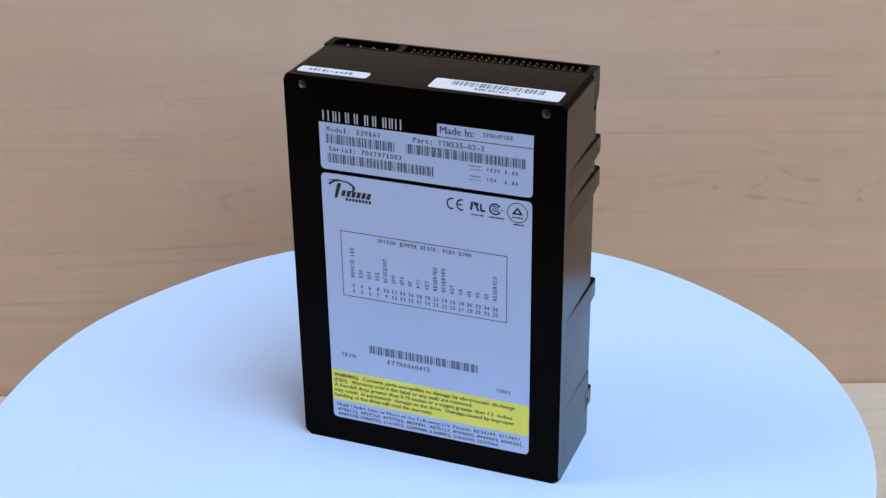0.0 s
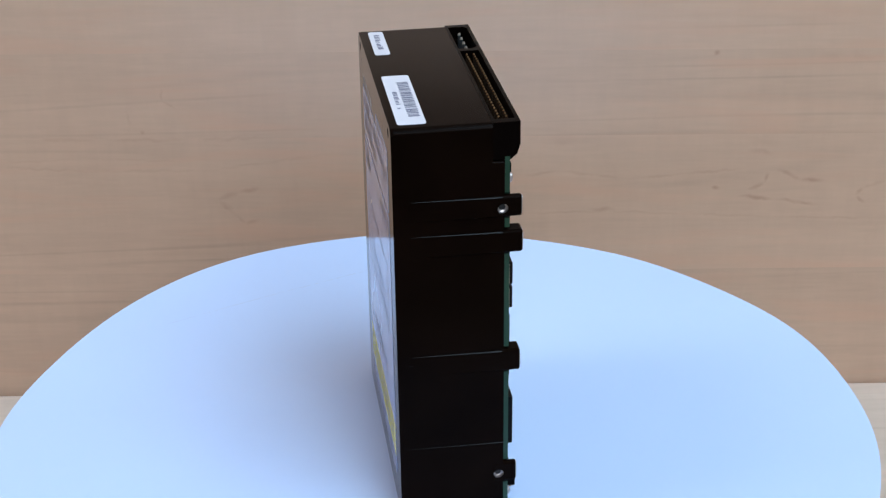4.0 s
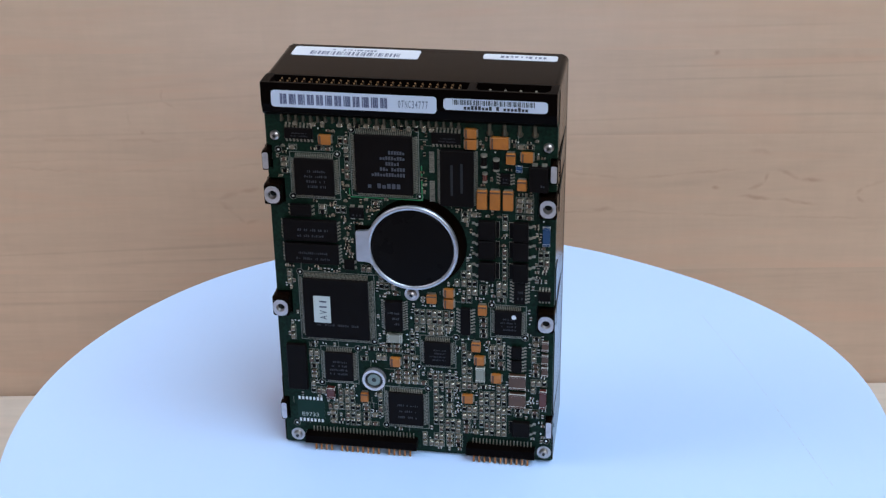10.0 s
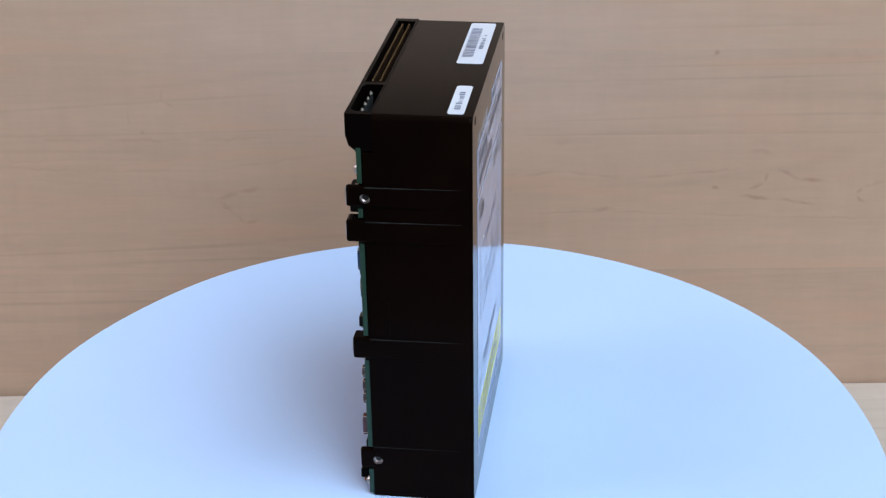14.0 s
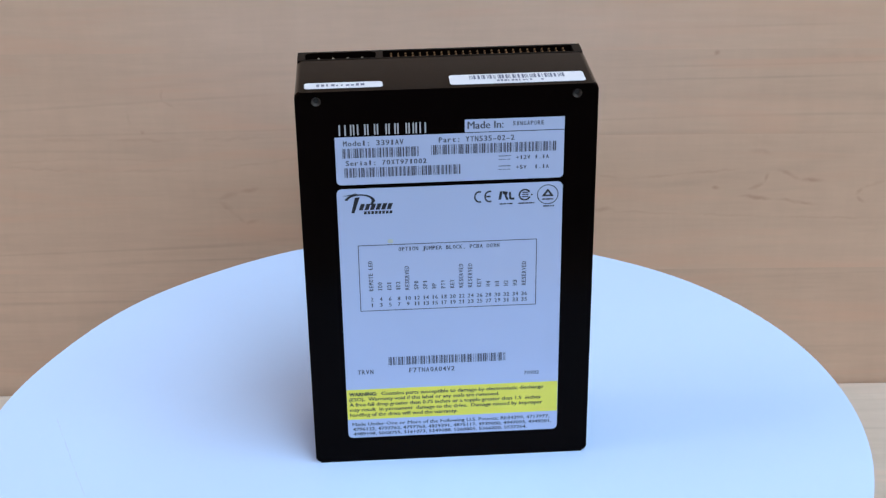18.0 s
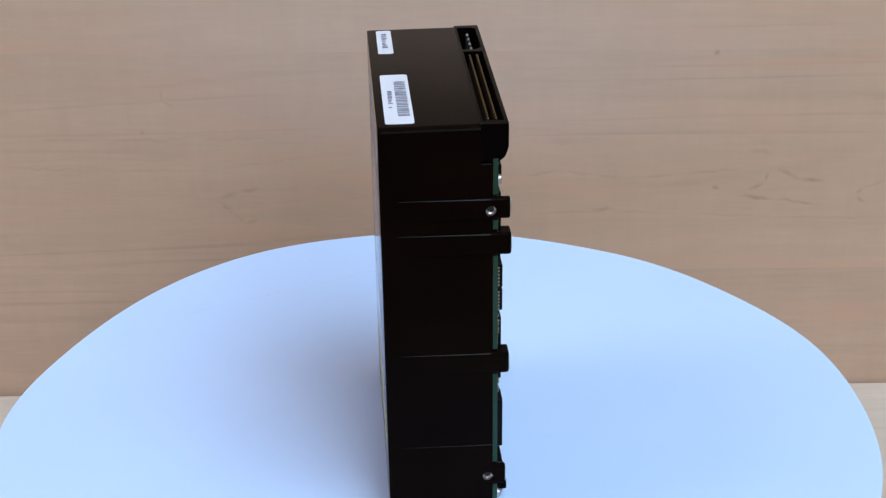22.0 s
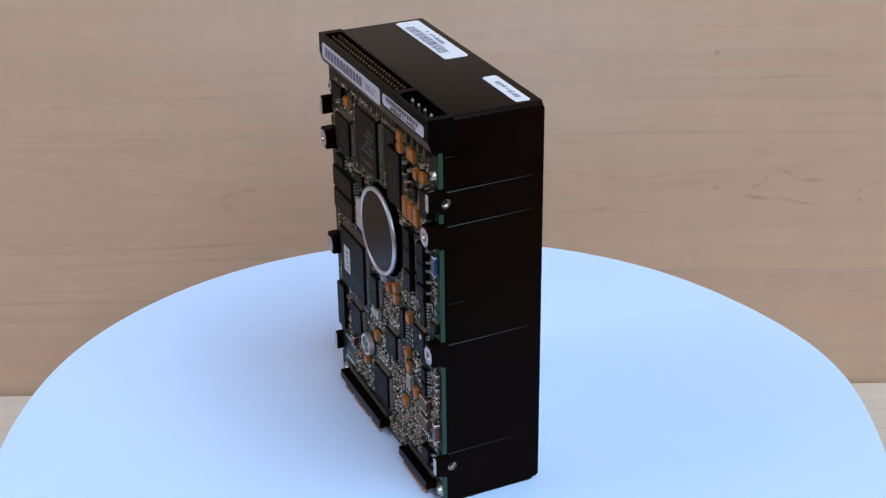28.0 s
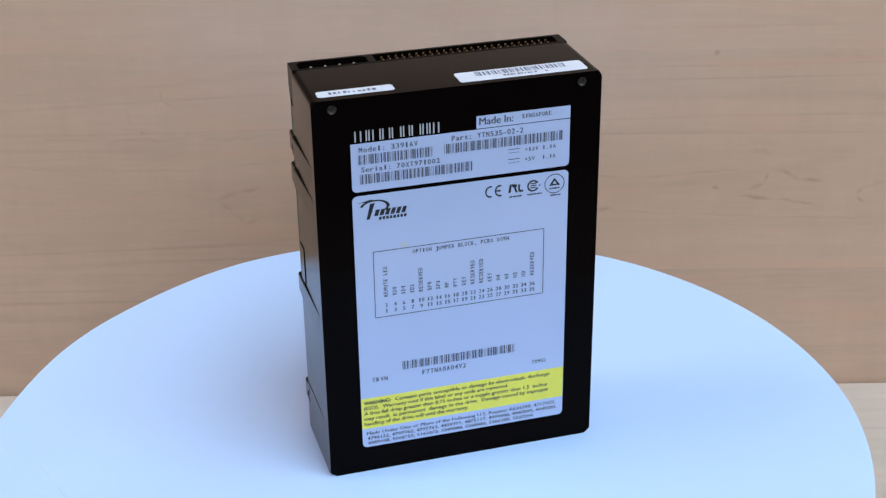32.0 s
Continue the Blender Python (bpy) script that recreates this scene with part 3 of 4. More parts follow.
for z in (120.2, 116.5):
    bm = bmesh.new()
    box(bm, 17.1, 21.2, TL, TL + 0.02, z + 0.75, z + 1.0)
    for k in range(3):
        box(bm, 17.1 + 1.45 * k, 18.2 + 1.45 * k, TL, TL + 0.02, z - 0.5, z - 0.3)
    part("direct_current_sign", bm, M_INK2, name_label)
print_on(name_label, "bar_code", lambda b: bars(b, -35.5, -9.9, 122.2, 125.7, 3, level=TL), M_INK2)
print_on(name_label, "bar_code", lambda b: bars(b, -5.7, 36.6, 122.4, 125.9, 4, level=TL), M_INK2)
print_on(name_label, "bar_code", lambda b: bars(b, -35.1, 4.1, 115.1, 118.6, 5, level=TL), M_INK2)


line_on(origin_label, "Made In:", 6.6, 131.3, 12.0, 2.6, bold=0.0)
line_on(origin_label, "SINGAPORE", 21.7, 132.0, 10.8, 1.5, fixed=True)


# the maker's word, as plain upright strokes of its size
x = -36.4
for w in (4.3, 0.9, 2.9, 2.8, 3.4, 2.5, 3.3, 1.9, 0.9, 2.2):
    t = 0.5
    for a in ((x,) if w < 1 else (x, x + w - t) if w < 4 else (x, x + w / 2 - t / 2, x + w - t)):
        print_on(cover, "maker_mark", lambda b: box(b, a, a + t, FL + 0.1, FL + 0.14, 130.4, 134.2), M_LOGO)
    x += w + 0.45


def badge(bm):
    """Bird-like badge above slanted bars."""
    n = 18
    for k in range(n):
        a, b = k / n, (k + 1) / n
        def arc(t, r):
            ang = math.pi * (0.95 - 1.0 * t)
            return (-30.4 + r * 5.2 * math.cos(ang), TL, 106.3 + r * 2.6 * math.sin(ang))
        bm.faces.new([bm.verts.new(q) for q in (arc(a, 1.0), arc(b, 1.0), arc(b, 0.78), arc(a, 0.80))])
    def quad(*p):
        bm.faces.new([bm.verts.new((x, TL, z)) for x, z in p])
    quad((-36.2, 108.3), (-31.5, 109.2), (-31.2, 108.8), (-33.0, 108.3))
    quad((-32.0, 107.6), (-30.3, 107.8), (-32.3, 101.9), (-33.4, 101.9))
    quad((-25.9, 106.5), (-25.1, 106.5), (-26.2, 104.5), (-27.0, 104.9))
    for k in range(6):
        x = -30.6 + 1.9 * k
        quad((x + 0.6, 105.2), (x + 2.0, 105.2), (x + 1.2, 102.9), (x - 0.2, 102.9))
    for k in range(8):
        x = -29.0 + 1.25 * k
        quad((x, 102.4), (x + 0.9, 102.4), (x + 0.8, 101.3), (x - 0.1, 101.3))


print_on(main_label, "badge", badge)


def approval_mark(bm, which):
    def arcband(cx, cz, ro, ri, a0, a1, n=24, sx=1.0):
        for k in range(n):
            t0, t1 = radians(a0 + (a1 - a0) * k / n), radians(a0 + (a1 - a0) * (k + 1) / n)
            bm.faces.new([bm.verts.new((cx + sx * r * math.cos(t), TL, cz + r * math.sin(t))) for r, t in ((ro, t0), (ro, t1), (ri, t1), (ri, t0))])
    def quad(*p):
        bm.faces.new([bm.verts.new((x, TL, z)) for x, z in p])
    if which == 0:
        arcband(10.6, 106.2, 2.2, 1.6, 70, 290, sx=0.85)
        arcband(14.1, 106.2, 2.2, 1.6, 70, 290, sx=0.85)
        quad((12.8, 105.9), (14.4, 105.9), (14.4, 106.5), (12.8, 106.5))
    elif which == 1:
        quad((17.6, 107.9), (18.5, 108.1), (18.0, 104.9), (17.1, 104.9))
        quad((18.5, 108.1), (20.4, 107.7), (20.0, 106.6), (18.6, 106.9))
        quad((19.0, 107.0), (19.7, 107.0), (20.6, 104.7), (19.8, 104.7))
        quad((20.7, 107.6), (21.4, 107.7), (21.5, 105.0), (20.8, 105.0))
        quad((21.2, 105.5), (22.6, 105.5), (22.6, 104.7), (21.2, 104.7))
        dashes(bm, 17.5, 22.0, 103.0, 103.5, 4, level=TL, cell=0.6)
    elif which == 2:
        arcband(26.2, 106.4, 2.2, 1.6, 30, 335)
        for z in (105.5, 106.3, 107.1):
            quad((25.2, z), (27.4, z), (27.4, z + 0.4), (25.2, z + 0.4))
        quad((28.3, 106.1), (28.9, 106.1), (28.9, 106.6), (28.3, 106.6))
        dashes(bm, 24.0, 29.5, 103.0, 103.5, 5, level=TL, cell=0.6)
    else:
        arcband(34.1, 106.2, 3.7, 3.4, 0, 360, 40)
        quad((34.1, 108.4), (36.2, 105.5), (35.3, 105.5), (34.1, 107.3))
        quad((34.1, 108.4), (34.1, 107.3), (32.9, 105.5), (32.0, 105.5))
        quad((32.0, 105.5), (36.2, 105.5), (35.5, 106.1), (32.7, 106.1))
        dashes(bm, 32.2, 36.0, 104.2, 104.7, 3, level=TL, cell=0.5)
        dashes(bm, 32.6, 36.4, 101.6, 102.1, 6, level=TL, cell=0.6)


for which in range(4):
    print_on(main_label, "approval_mark", lambda b: approval_mark(b, which))


def jumper_table(bm):
    for z in (63.45, 89.2):
        box(bm, -31.7, 30.6, TL, TL + 0.02, z, z + 0.28)
    for x in (-31.7, 30.35):
        box(bm, x, x + 0.28, TL, TL + 0.02, 63.45, 89.4)
    writing(bm, "OPTION JUMPER BLOCK, PCBA DOWN", -17.8, 86.8, 35.4, 1.5, level=TL, fixed=True)
    heads = "REMOTE LED,ID0,ID1,ID2,RESERVED,SP0,SP1,WP,PTY,KEY,RESERVED,RESERVED,KEY,H4,H1,H2,H3,RESERVED".split(",")
    for k, s in enumerate(heads):
        x = -27.5 + 3.165 * k
        writing(bm, s, x + 0.62, 71.3, 1.2 * len(s), 1.5, level=TL, turn=True, fixed=True)
        for z, v in ((67.4, 2 * k + 2), (65.1, 2 * k + 1)):
            w = 1.15 * len(str(v))
            writing(bm, str(v), x - w / 2, z, w, 1.5, level=TL, fixed=True)


print_on(main_label, "jumper_table", jumper_table, M_INK2)
print_on(main_label, "bar_code", lambda b: bars(b, -22.4, 19.8, 40.9, 44.3, 9, level=TL), M_INK2)


line_on(main_label, "F7TNA0A04V2", -15.3, 37.6, 16.8, 1.9, fixed=True)
line_on(main_label, "TRVN", -33.9, 37.6, 6.0, 1.8, fixed=True)
line_on(main_label, "70902", 26.6, 34.6, 5.6, 1.5, fixed=True)

WL = FL - 0.06
line_on(main_label, "WARNING:", -37.2, 28.5, 10.0, 1.45, M_INK, WL, 0.022)
line_on(main_label, "Contains parts susceptible to damage by electrostatic discharge", -25.5, 28.5, 59.2, 1.45, M_INK, WL)
line_on(main_label, "(ESD).  Warranty void if this label or any seals are removed.", -37.2, 26.3, 54.8, 1.45, M_INK, WL)
line_on(main_label, "A free-fall drop greater than 0.75 inches or a topple greater than 1.5  inches", -37.2, 24.1, 70.0, 1.45, M_INK, WL)
line_on(main_label, "may result  in permanent  damage to the drive.  Damage caused by improper", -37.2, 21.9, 70.7, 1.45, M_INK, WL)
line_on(main_label, "handling of the drive will void the warranty.", -37.2, 19.7, 39.4, 1.45, M_INK, WL)
line_on(main_label, "Made Under One or More of the Following U.S. Patents: RE34399, 4717977,", -36.5, 15.6, 72.8, 1.4, M_INK)
line_on(main_label, "4796122, 4797762, 4797763, 4829391, 4875117, 4939600, 4947093, 4949201,", -36.4, 13.5, 73.4, 1.35, M_INK)
line_on(main_label, "4989108, 5068755, 5161073, 5249088, 5268805, 5366200, 5537264.", -36.3, 11.5, 64.2, 1.3, M_INK)
bm = bmesh.new()
plate(bm, -21.3, -19.4, 89.9, 91.4, 0.6, TL + 0.02, TL)
part("stain", bm, mat("yellowed_spot", (0.50, 0.50, 0.42), 0.5), main_label, "small yellowed spot")

# ---- top labels
def top_label(x0, x1, y0, y1, name, label):
    bm = bmesh.new()
    plate(bm, x0, x1, y0, y1, 1.2, 0, 1)
    for v in bm.verts:
        v.co = Vector((v.co.x, v.co.z, 146.0 + (0.0 if v.co.y < 0.5 else 0.14)))
    return part(name, bm, M_WHITE, drive, label)


tl1 = top_label(1.2, 46.6, -17.5, -8.3, "bar_code_label", "white paper bar code label")
print_on(tl1, "bar_code", lambda b: bars(b, 8.0, 40.0, -13.2, -9.4, 11, face="top", level=146.18, pitch=0.6), M_INK3)
print_on(tl1, "printed_text", lambda b: specks(b, 17.0, 33.0, -15.7, -14.2, 12, face="top", level=146.18), M_INK3)
tl2 = top_label(-47.2, -21.2, -17.0, -11.6, "part_label", "small white paper part label")
print_on(tl2, "printed_text", lambda b: specks(b, -43.2, -24.6, -15.3, -13.3, 13, face="top", level=146.18), M_INK3)

# ---- connector block at the upper end
bm = bmesh.new()
prof = ((12.02, 133.5), (17.8, 133.5), (19.8, 135.2), (20.8, 138.5), (20.8, 146.1), (12.02, 146.1))
A = [bm.verts.new((-50.2, y, z)) for y, z in prof]
B = [bm.verts.new((49.8, y, z)) for y, z in prof]
bm.faces.new(A), bm.faces.new(B)
for k in range(6):
    bm.faces.new((A[k], A[(k + 1) % 6], B[(k + 1) % 6], B[k]))
holes = bmesh.new()
box(holes, -20.3, 46.8, 12.9, 19.6, 138.5, 148.0)
pr = ((-47.6, 12.8), (-22.8, 12.8), (-22.8, 18.0), (-24.4, 19.6), (-46.0, 19.6), (-47.6, 18.0))
A = [holes.verts.new((x, y, 137.5)) for x, y in pr]
B = [holes.verts.new((x, y, 148.0)) for x, y in pr]
holes.faces.new(A), holes.faces.new(B)
for k in range(6):
    holes.faces.new((A[k], A[(k + 1) % 6], B[(k + 1) % 6], B[k]))
connector = part("connector_block", cut(bm, holes), M_PLASTIC, drive, "black plastic interface and power connector")
me_pin = None
for k in range(25):
    for y in (14.9, 17.45):
        if me_pin is None:
            bm = bmesh.new()
            box(bm, -0.32, 0.32, -0.32, 0.32, 138.0, 145.5, 1)
            cyl(bm, (0, 0), "z", 0.36, 0.24, 145.5, 145.9, n=4)
            # the slot's shade is put into the shank's colour, so only tips stand out
            me_pin = finish(bm, "pin", [mat("bright_pin_tip", (0.32, 0.17, 0.075), 0.4, metal=0.5), mat("shaded_pin_shank", (0.018, 0.008, 0.003), 0.5, spec=0.2)], shift=0.0)
        ob = new("pin", me_pin)
        ob.parent, ob.location = connector, ((OFF + 43.6 - 2.54 * k) * MM, y * MM, 0)
for k in range(4):
    bm = bmesh.new()
    # the shank is coloured dark as shade, only the tip is tin
    cyl(bm, (-42.8 + 5.08 * k, 16.3), "z", 0.6, 0.6, 137.0, 144.6, n=14)
    cyl(bm, (-42.8 + 5.08 * k, 16.3), "z", 0.6, 0.3, 144.6, 145.3, 1, n=14)
    part("power_pin", bm, [M_SHADE, M_TIN], connector, "tinned round power pin")
for (x0, x1, z0, z1), (b0, b1, c0, c1), seed in (((-10.2, 46.2, 137.6, 143.5), (6.4, 42.8, 138.7, 142.4), 21), ((-47.1, -12.5, 139.2, 143.2), (-42.8, -15.6, 141.15, 142.9), 23)):
    bm = bmesh.new()
    plate(bm, x0, x1, z0, z1, 1.2, 20.7, 20.95)
    lb = part("connector_label", bm, M_WHITE_SHADED, drive, "narrow white bar code label")
    print_on(lb, "bar_code", lambda b: bars(b, b0, b1, c0, c1, seed, level=21.0, pitch=0.45 if seed == 21 else 0.30, heavy=seed == 21), M_INK3 if seed == 21 else M_INK)
    if seed == 21:
        print_on(lb, "printed_text", lambda b: writing(b, "07NC34777", 2.9, 139.2, 10.4, 2.6, face="back", level=21.0, fixed=True, bold=0.02), mat("faint_grey_print", (0.19, 0.21, 0.29), 0.5))
    else:
        print_on(lb, "printed_text", lambda b: specks(b, -40.6, -18.5, 139.55, 140.95, 24, level=21.0, step=1.2), M_INK)

# ---------------- circuit board ----------------
YB = 17.5                      # the board's component side
bm = bmesh.new()
box(bm, -50.4, 49.9, 15.9, YB, 0.9, 134.5, mi=0)
bm.normal_update()
for f in bm.faces:
    if abs(f.normal.y) < 0.5:
        f.material_index = 1
holes = bmesh.new()
cyl(holes, (-2.2, 87.6), "y", 17.4, 17.4, 14.0, 18.0, n=48)
box(holes, 12.0, 20.2, 14.0, 18.0, 79.4, 93.4)
for s in (-1, 1):
    for z0, z1 in ((113.2, 122.2), (100.4, 109.9), (56.0, 65.7), (11.0, 20.6)):
        xa, xb = sorted((s * 52.0, s * (44.3 if z0 in (100.4, 56.0) else 48.0)))
        box(holes, xa, xb, 14.0, 18.0, z0, z1)
board = part("circuit_board", cut(bm, holes), [M_BOARD, M_EDGE], drive, "green circuit board crowded with components")

TAKEN = []


def claim(x0, x1, z0, z1, m=0.3):
    TAKEN.append((min(x0, x1) - m, max(x0, x1) + m, min(z0, z1) - m, max(z0, z1) + m))


def lead(bm, x, z, dx, dz, w, reach, h, mi):
    """One gull-wing lead, leaving a chip's side at (x, z) in the direction (dx, dz)."""
    px, pz = (w / 2, 0) if dz else (0, w / 2)
    prev = None
    for d, y in ((-0.1, YB + h), (reach * 0.35, YB + h), (reach * 0.6, YB + 0.12), (reach, YB + 0.12)):
        cur = [bm.verts.new((x + dx * d + s * px, y, z + dz * d + s * pz)) for s in (-1, 1)]
        if prev:
            bm.faces.new((prev[0], prev[1], cur[1], cur[0])).material_index = mi
        prev = cur


def chip(x0, x1, z0, z1, h=1.4, leads="", pitch=0.65, reach=1.2, marks=3, name="chip", label="black epoxy chip", dot=False, seed=0):
    """A moulded chip with gull-wing leads on the named sides (l, r, t, b) and unreadable marking."""
    x0, x1, z0, z1 = min(x0, x1), max(x0, x1), min(z0, z1), max(z0, z1)
    bm = bmesh.new()
    box(bm, x0, x1, YB + 0.15, YB + h, z0, z1, 0, bevel=0.22)
    for side in leads:
        a, b = (z0, z1) if side in "lr" else (x0, x1)
        n = max(2, int((b - a - 0.8) / pitch) + 1)
        for k in range(n):
            q = (a + b) / 2 + (k - (n - 1) / 2) * pitch
            if side == "l":
                lead(bm, x0, q, -1, 0, pitch * 0.55, reach, h * 0.5, 1)
            elif side == "r":
                lead(bm, x1, q, 1, 0, pitch * 0.55, reach, h * 0.5, 1)
            elif side == "t":
                lead(bm, q, z1, 0, 1, pitch * 0.55, reach, h * 0.5, 1)
            else:
                lead(bm, q, z0, 0, -1, pitch * 0.55, reach, h * 0.5, 1)
    if len(leads) == 4:
        g = reach + 0.45
        for a, b, c, d in ((x0 - g, x1 + g, z0 - g, z0 - g + 0.22), (x0 - g, x1 + g, z1 + g - 0.22, z1 + g), (x0 - g, x0 - g + 0.22, z0 - g, z1 + g), (x1 + g - 0.22, x1 + g, z0 - g, z1 + g)):
            box(bm, a, b, YB, YB + 0.03, c, d, 4)
    rnd = random.Random(seed + int(x0 * 10))
    cw, ch = x1 - x0, z1 - z0
    for k in range(marks):
        t = min(0.9, 0.34 * ch / (marks + 1))
        zz = z0 + ch * (0.22 + 0.56 * k / max(1, marks))
        a = x0 + cw * rnd.uniform(0.16, 0.22)
        specks(bm, a, a + cw * rnd.uniform(0.45, 0.66), zz, zz + t, seed * 7 + k, level=YB + h + 0.02, mi=2)
    if dot:
        cyl(bm, (x0 + (x1 - x0) * 0.28, z0 + (z1 - z0) * 0.78), "y", 0.85, 0.85, YB + h, YB + h + 0.04, 3, n=16)
    m = 0.6
    claim(x0 - (reach if "l" in leads else 0), x1 + (reach if "r" in leads else 0), z0 - (reach if "b" in leads else 0), z1 + (reach if "t" in leads else 0), m)
    return part(name, bm, [M_CHIP, M_TIN, M_MARK, M_WHITE, M_SILK], board, label)


def tantalum(x, z, w, d, upright=False, h=1.9):
    """Orange moulded capacitor with tinned ends."""
    bm = bmesh.new()
    box(bm, x - w / 2, x + w / 2, YB + 0.1, YB + h, z - d / 2, z + d / 2, 0, bevel=0.2)
    if upright:
        box(bm, x - w / 2 + 0.3, x + w / 2 - 0.3, YB, YB + h * 0.5, z - d / 2 - 0.4, z + d / 2 + 0.4, 1)
        box(bm, x - w / 2 + 0.1, x + w / 2 - 0.1, YB + h, YB + h + 0.02, z + d / 2 - 0.9, z + d / 2 - 0.3, 2)
    else:
        box(bm, x - w / 2 - 0.4, x + w / 2 + 0.4, YB, YB + h * 0.5, z - d / 2 + 0.3, z + d / 2 - 0.3, 1)
        box(bm, x + w / 2 - 0.9, x + w / 2 - 0.3, YB + h, YB + h + 0.02, z - d / 2 + 0.1, z + d / 2 - 0.1, 2)
    claim(x - w / 2 - 0.4, x + w / 2 + 0.4, z - d / 2 - 0.4, z + d / 2 + 0.4)
    return part("capacitor", bm, [M_TANT, M_TIN, M_BROWN], board, "orange tantalum capacitor")


def ring_mark(x, z, r=1.15):
    bm = bmesh.new()
    ringy(bm, x, z, r * 1.12, r, YB, YB + 0.06, 2, 20)
    cyl(bm, (x, z), "y", r, r, YB, YB + 0.05, 0, n=20)
    cyl(bm, (x, z), "y", r * 0.36, r * 0.36, YB, YB + 0.07, 1, n=10)
    claim(x - r, x + r, z - r, z + r, 0)
    part("fiducial_mark", bm, [M_CHIP, M_SOLDER, M_SILK], board, "black ring with a bright centre")


def board_screw(x, z, r=1.75, washer=0.9):
    bm = bmesh.new()
    if washer:
        ringy(bm, x, z, r + washer, r, YB, YB + 0.15, 0, 24)
    cyl(bm, (x, z), "y", r, r * 0.85, YB + 0.1, YB + 1.1, 0, n=24)
    cyl(bm, (x, z), "y", r * 0.85, r * 0.5, YB + 1.1, YB + 1.45, 0, n=24)
    for a in range(3):
        u = radians(60 * a + 15)
        c, s = math.cos(u), math.sin(u)
        # the star recess is drawn flat, its shade painted dark
        q = [(x + c * p - s * t, YB + 1.47, z + s * p + c * t) for p, t in ((-0.75, -0.2), (0.75, -0.2), (0.75, 0.2), (-0.75, 0.2))]
        bm.faces.new([bm.verts.new(p) for p in q]).material_index = 1
    claim(x - r - 1, x + r + 1, z - r - 1, z + r + 1)
    part("screw", bm, [M_STEEL, M_SHADE], board, "bright steel star-drive screw")


# large quad packs
chip(-1.4, 18.6, 106.6, 128.2, 2.2, "lrtb", 0.65, 1.5, 0, seed=1, label="large square black controller chip")
bm = bmesh.new()
for k, w in enumerate((6.4, 9.3, 7.4, 9.4, 12.4)):
    specks(bm, 1.3, 1.3 + w, 121.6 - 2.05 * k, 122.9 - 2.05 * k, k, level=YB + 2.22, step=0.98)
specks(bm, 3.0, 15.2, 108.9, 110.7, 3, level=YB + 2.22, step=1.68)
part("chip_marking", bm, mat("grey_chip_marking", (0.055, 0.053, 0.066), 0.6), board, "grey lines of marking on a chip")
bm = bmesh.new()
for x0, x1, z0, z1 in ((-4.2, 21.5, 104.0, 104.35), (-4.3, -3.95, 104.0, 117.0), (21.2, 21.5, 104.0, 107.5)):
    box(bm, x0, x1, YB, YB + 0.06, z0, z1)
part("board_trace", bm, M_GREEN, board, "bright green board trace")
chip(26.3, 40.2, 104.6, 118.3, 2.0, "lrtb", 0.65, 1.4, 4, seed=2, label="square black chip")
chip(15.9, 39.7, 48.0, 72.0, 2.3, "lrtb", 0.5, 1.6, 1, seed=3, label="largest square black chip")
bm = bmesh.new()
plate(bm, 29.8, 36.0, 54.6, 65.4, 0.2, YB + 2.3, YB + 2.4)
part("chip_sticker", bm, M_STICKER, board, "white revision sticker on a chip")
bm = bmesh.new()
writing(bm, "AV11", 0, 0, 8.6, 2.7, face="back", level=0, fixed=True)
for v in bm.verts:          # turned to read upwards
    v.co = Vector((31.2 + v.co.z * 1.0, YB + 2.44, 55.7 - v.co.x))
part("sticker_text", bm, M_INK2, board)
chip(22.7, 33.2, 29.9, 41.9, 1.7, "lrtb", 0.65, 1.3, 4, seed=4, label="square black chip")
chip(-3.2, 9.9, 12.7, 26.5, 1.7, "lrtb", 0.65, 1.4, 3, seed=5, label="square black chip")
chip(-13.6, -3.9, 39.5, 49.2, 2.0, "lrtb", 0.65, 1.3, 4, seed=6, label="small square black chip")
chip(-39.1, -29.5, 53.7, 63.6, 1.7, "lrtb", 0.65, 1.2, 4, seed=7, dot=True, label="square black chip with a white dot")
for x, z in ((19.9, 129.2), (-3.3, 105.6), (25.1, 119.9), (41.6, 103.3), (40.9, 73.6), (14.6, 46.7), (20.9, 43.4), (35.0, 28.0), (-4.8, 28.4), (11.2, 11.2),
             (-15.4, 50.8), (-1.7, 37.6), (-28.3, 65.0), (-40.4, 52.4), (45.8, 120.6), (45.6, 9.2), (-48.6, 9.4)):
    ring_mark(x, z)
# memory and other two-sided packs
chip(26.2, 45.6, 86.8, 94.9, 2.0, "lr", 1.27, 1.0, 2, seed=8, label="flat black memory chip")
chip(26.0, 45.5, 77.9, 85.7, 2.0, "lr", 1.27, 1.0, 2, seed=9, label="flat black memory chip")
chip(-22.3, -10.8, 103.4, 124.0, 2.2, "lr", 0.65, 1.2, 0, seed=10, label="long black memory chip")
bm = bmesh.new()
for x, z0, z1 in ((-15.2, 107.5, 118.8), (-18.6, 108.5, 119.4)):
    box(bm, x, x + 0.8, YB + 2.2, YB + 2.22, z0, z1)
part("chip_streak", bm, mat("worn_streak", (0.0058, 0.0048, 0.0055), 0.6), board, "faint worn marking")
for z0, n in ((104.2, 12), (115.0, 12)):
    bm = bmesh.new()
    for k in range(n):
        box(bm, -8.6, -6.9, YB, YB + 0.5, z0 + 0.65 * k, z0 + 0.65 * k + 0.36)
    tagged(part("lead_comb", bm, M_TIN, board, "row of fine tinned leads"), kind="stuff")
claim(-9.2, -6.4, 103.4, 124.0)
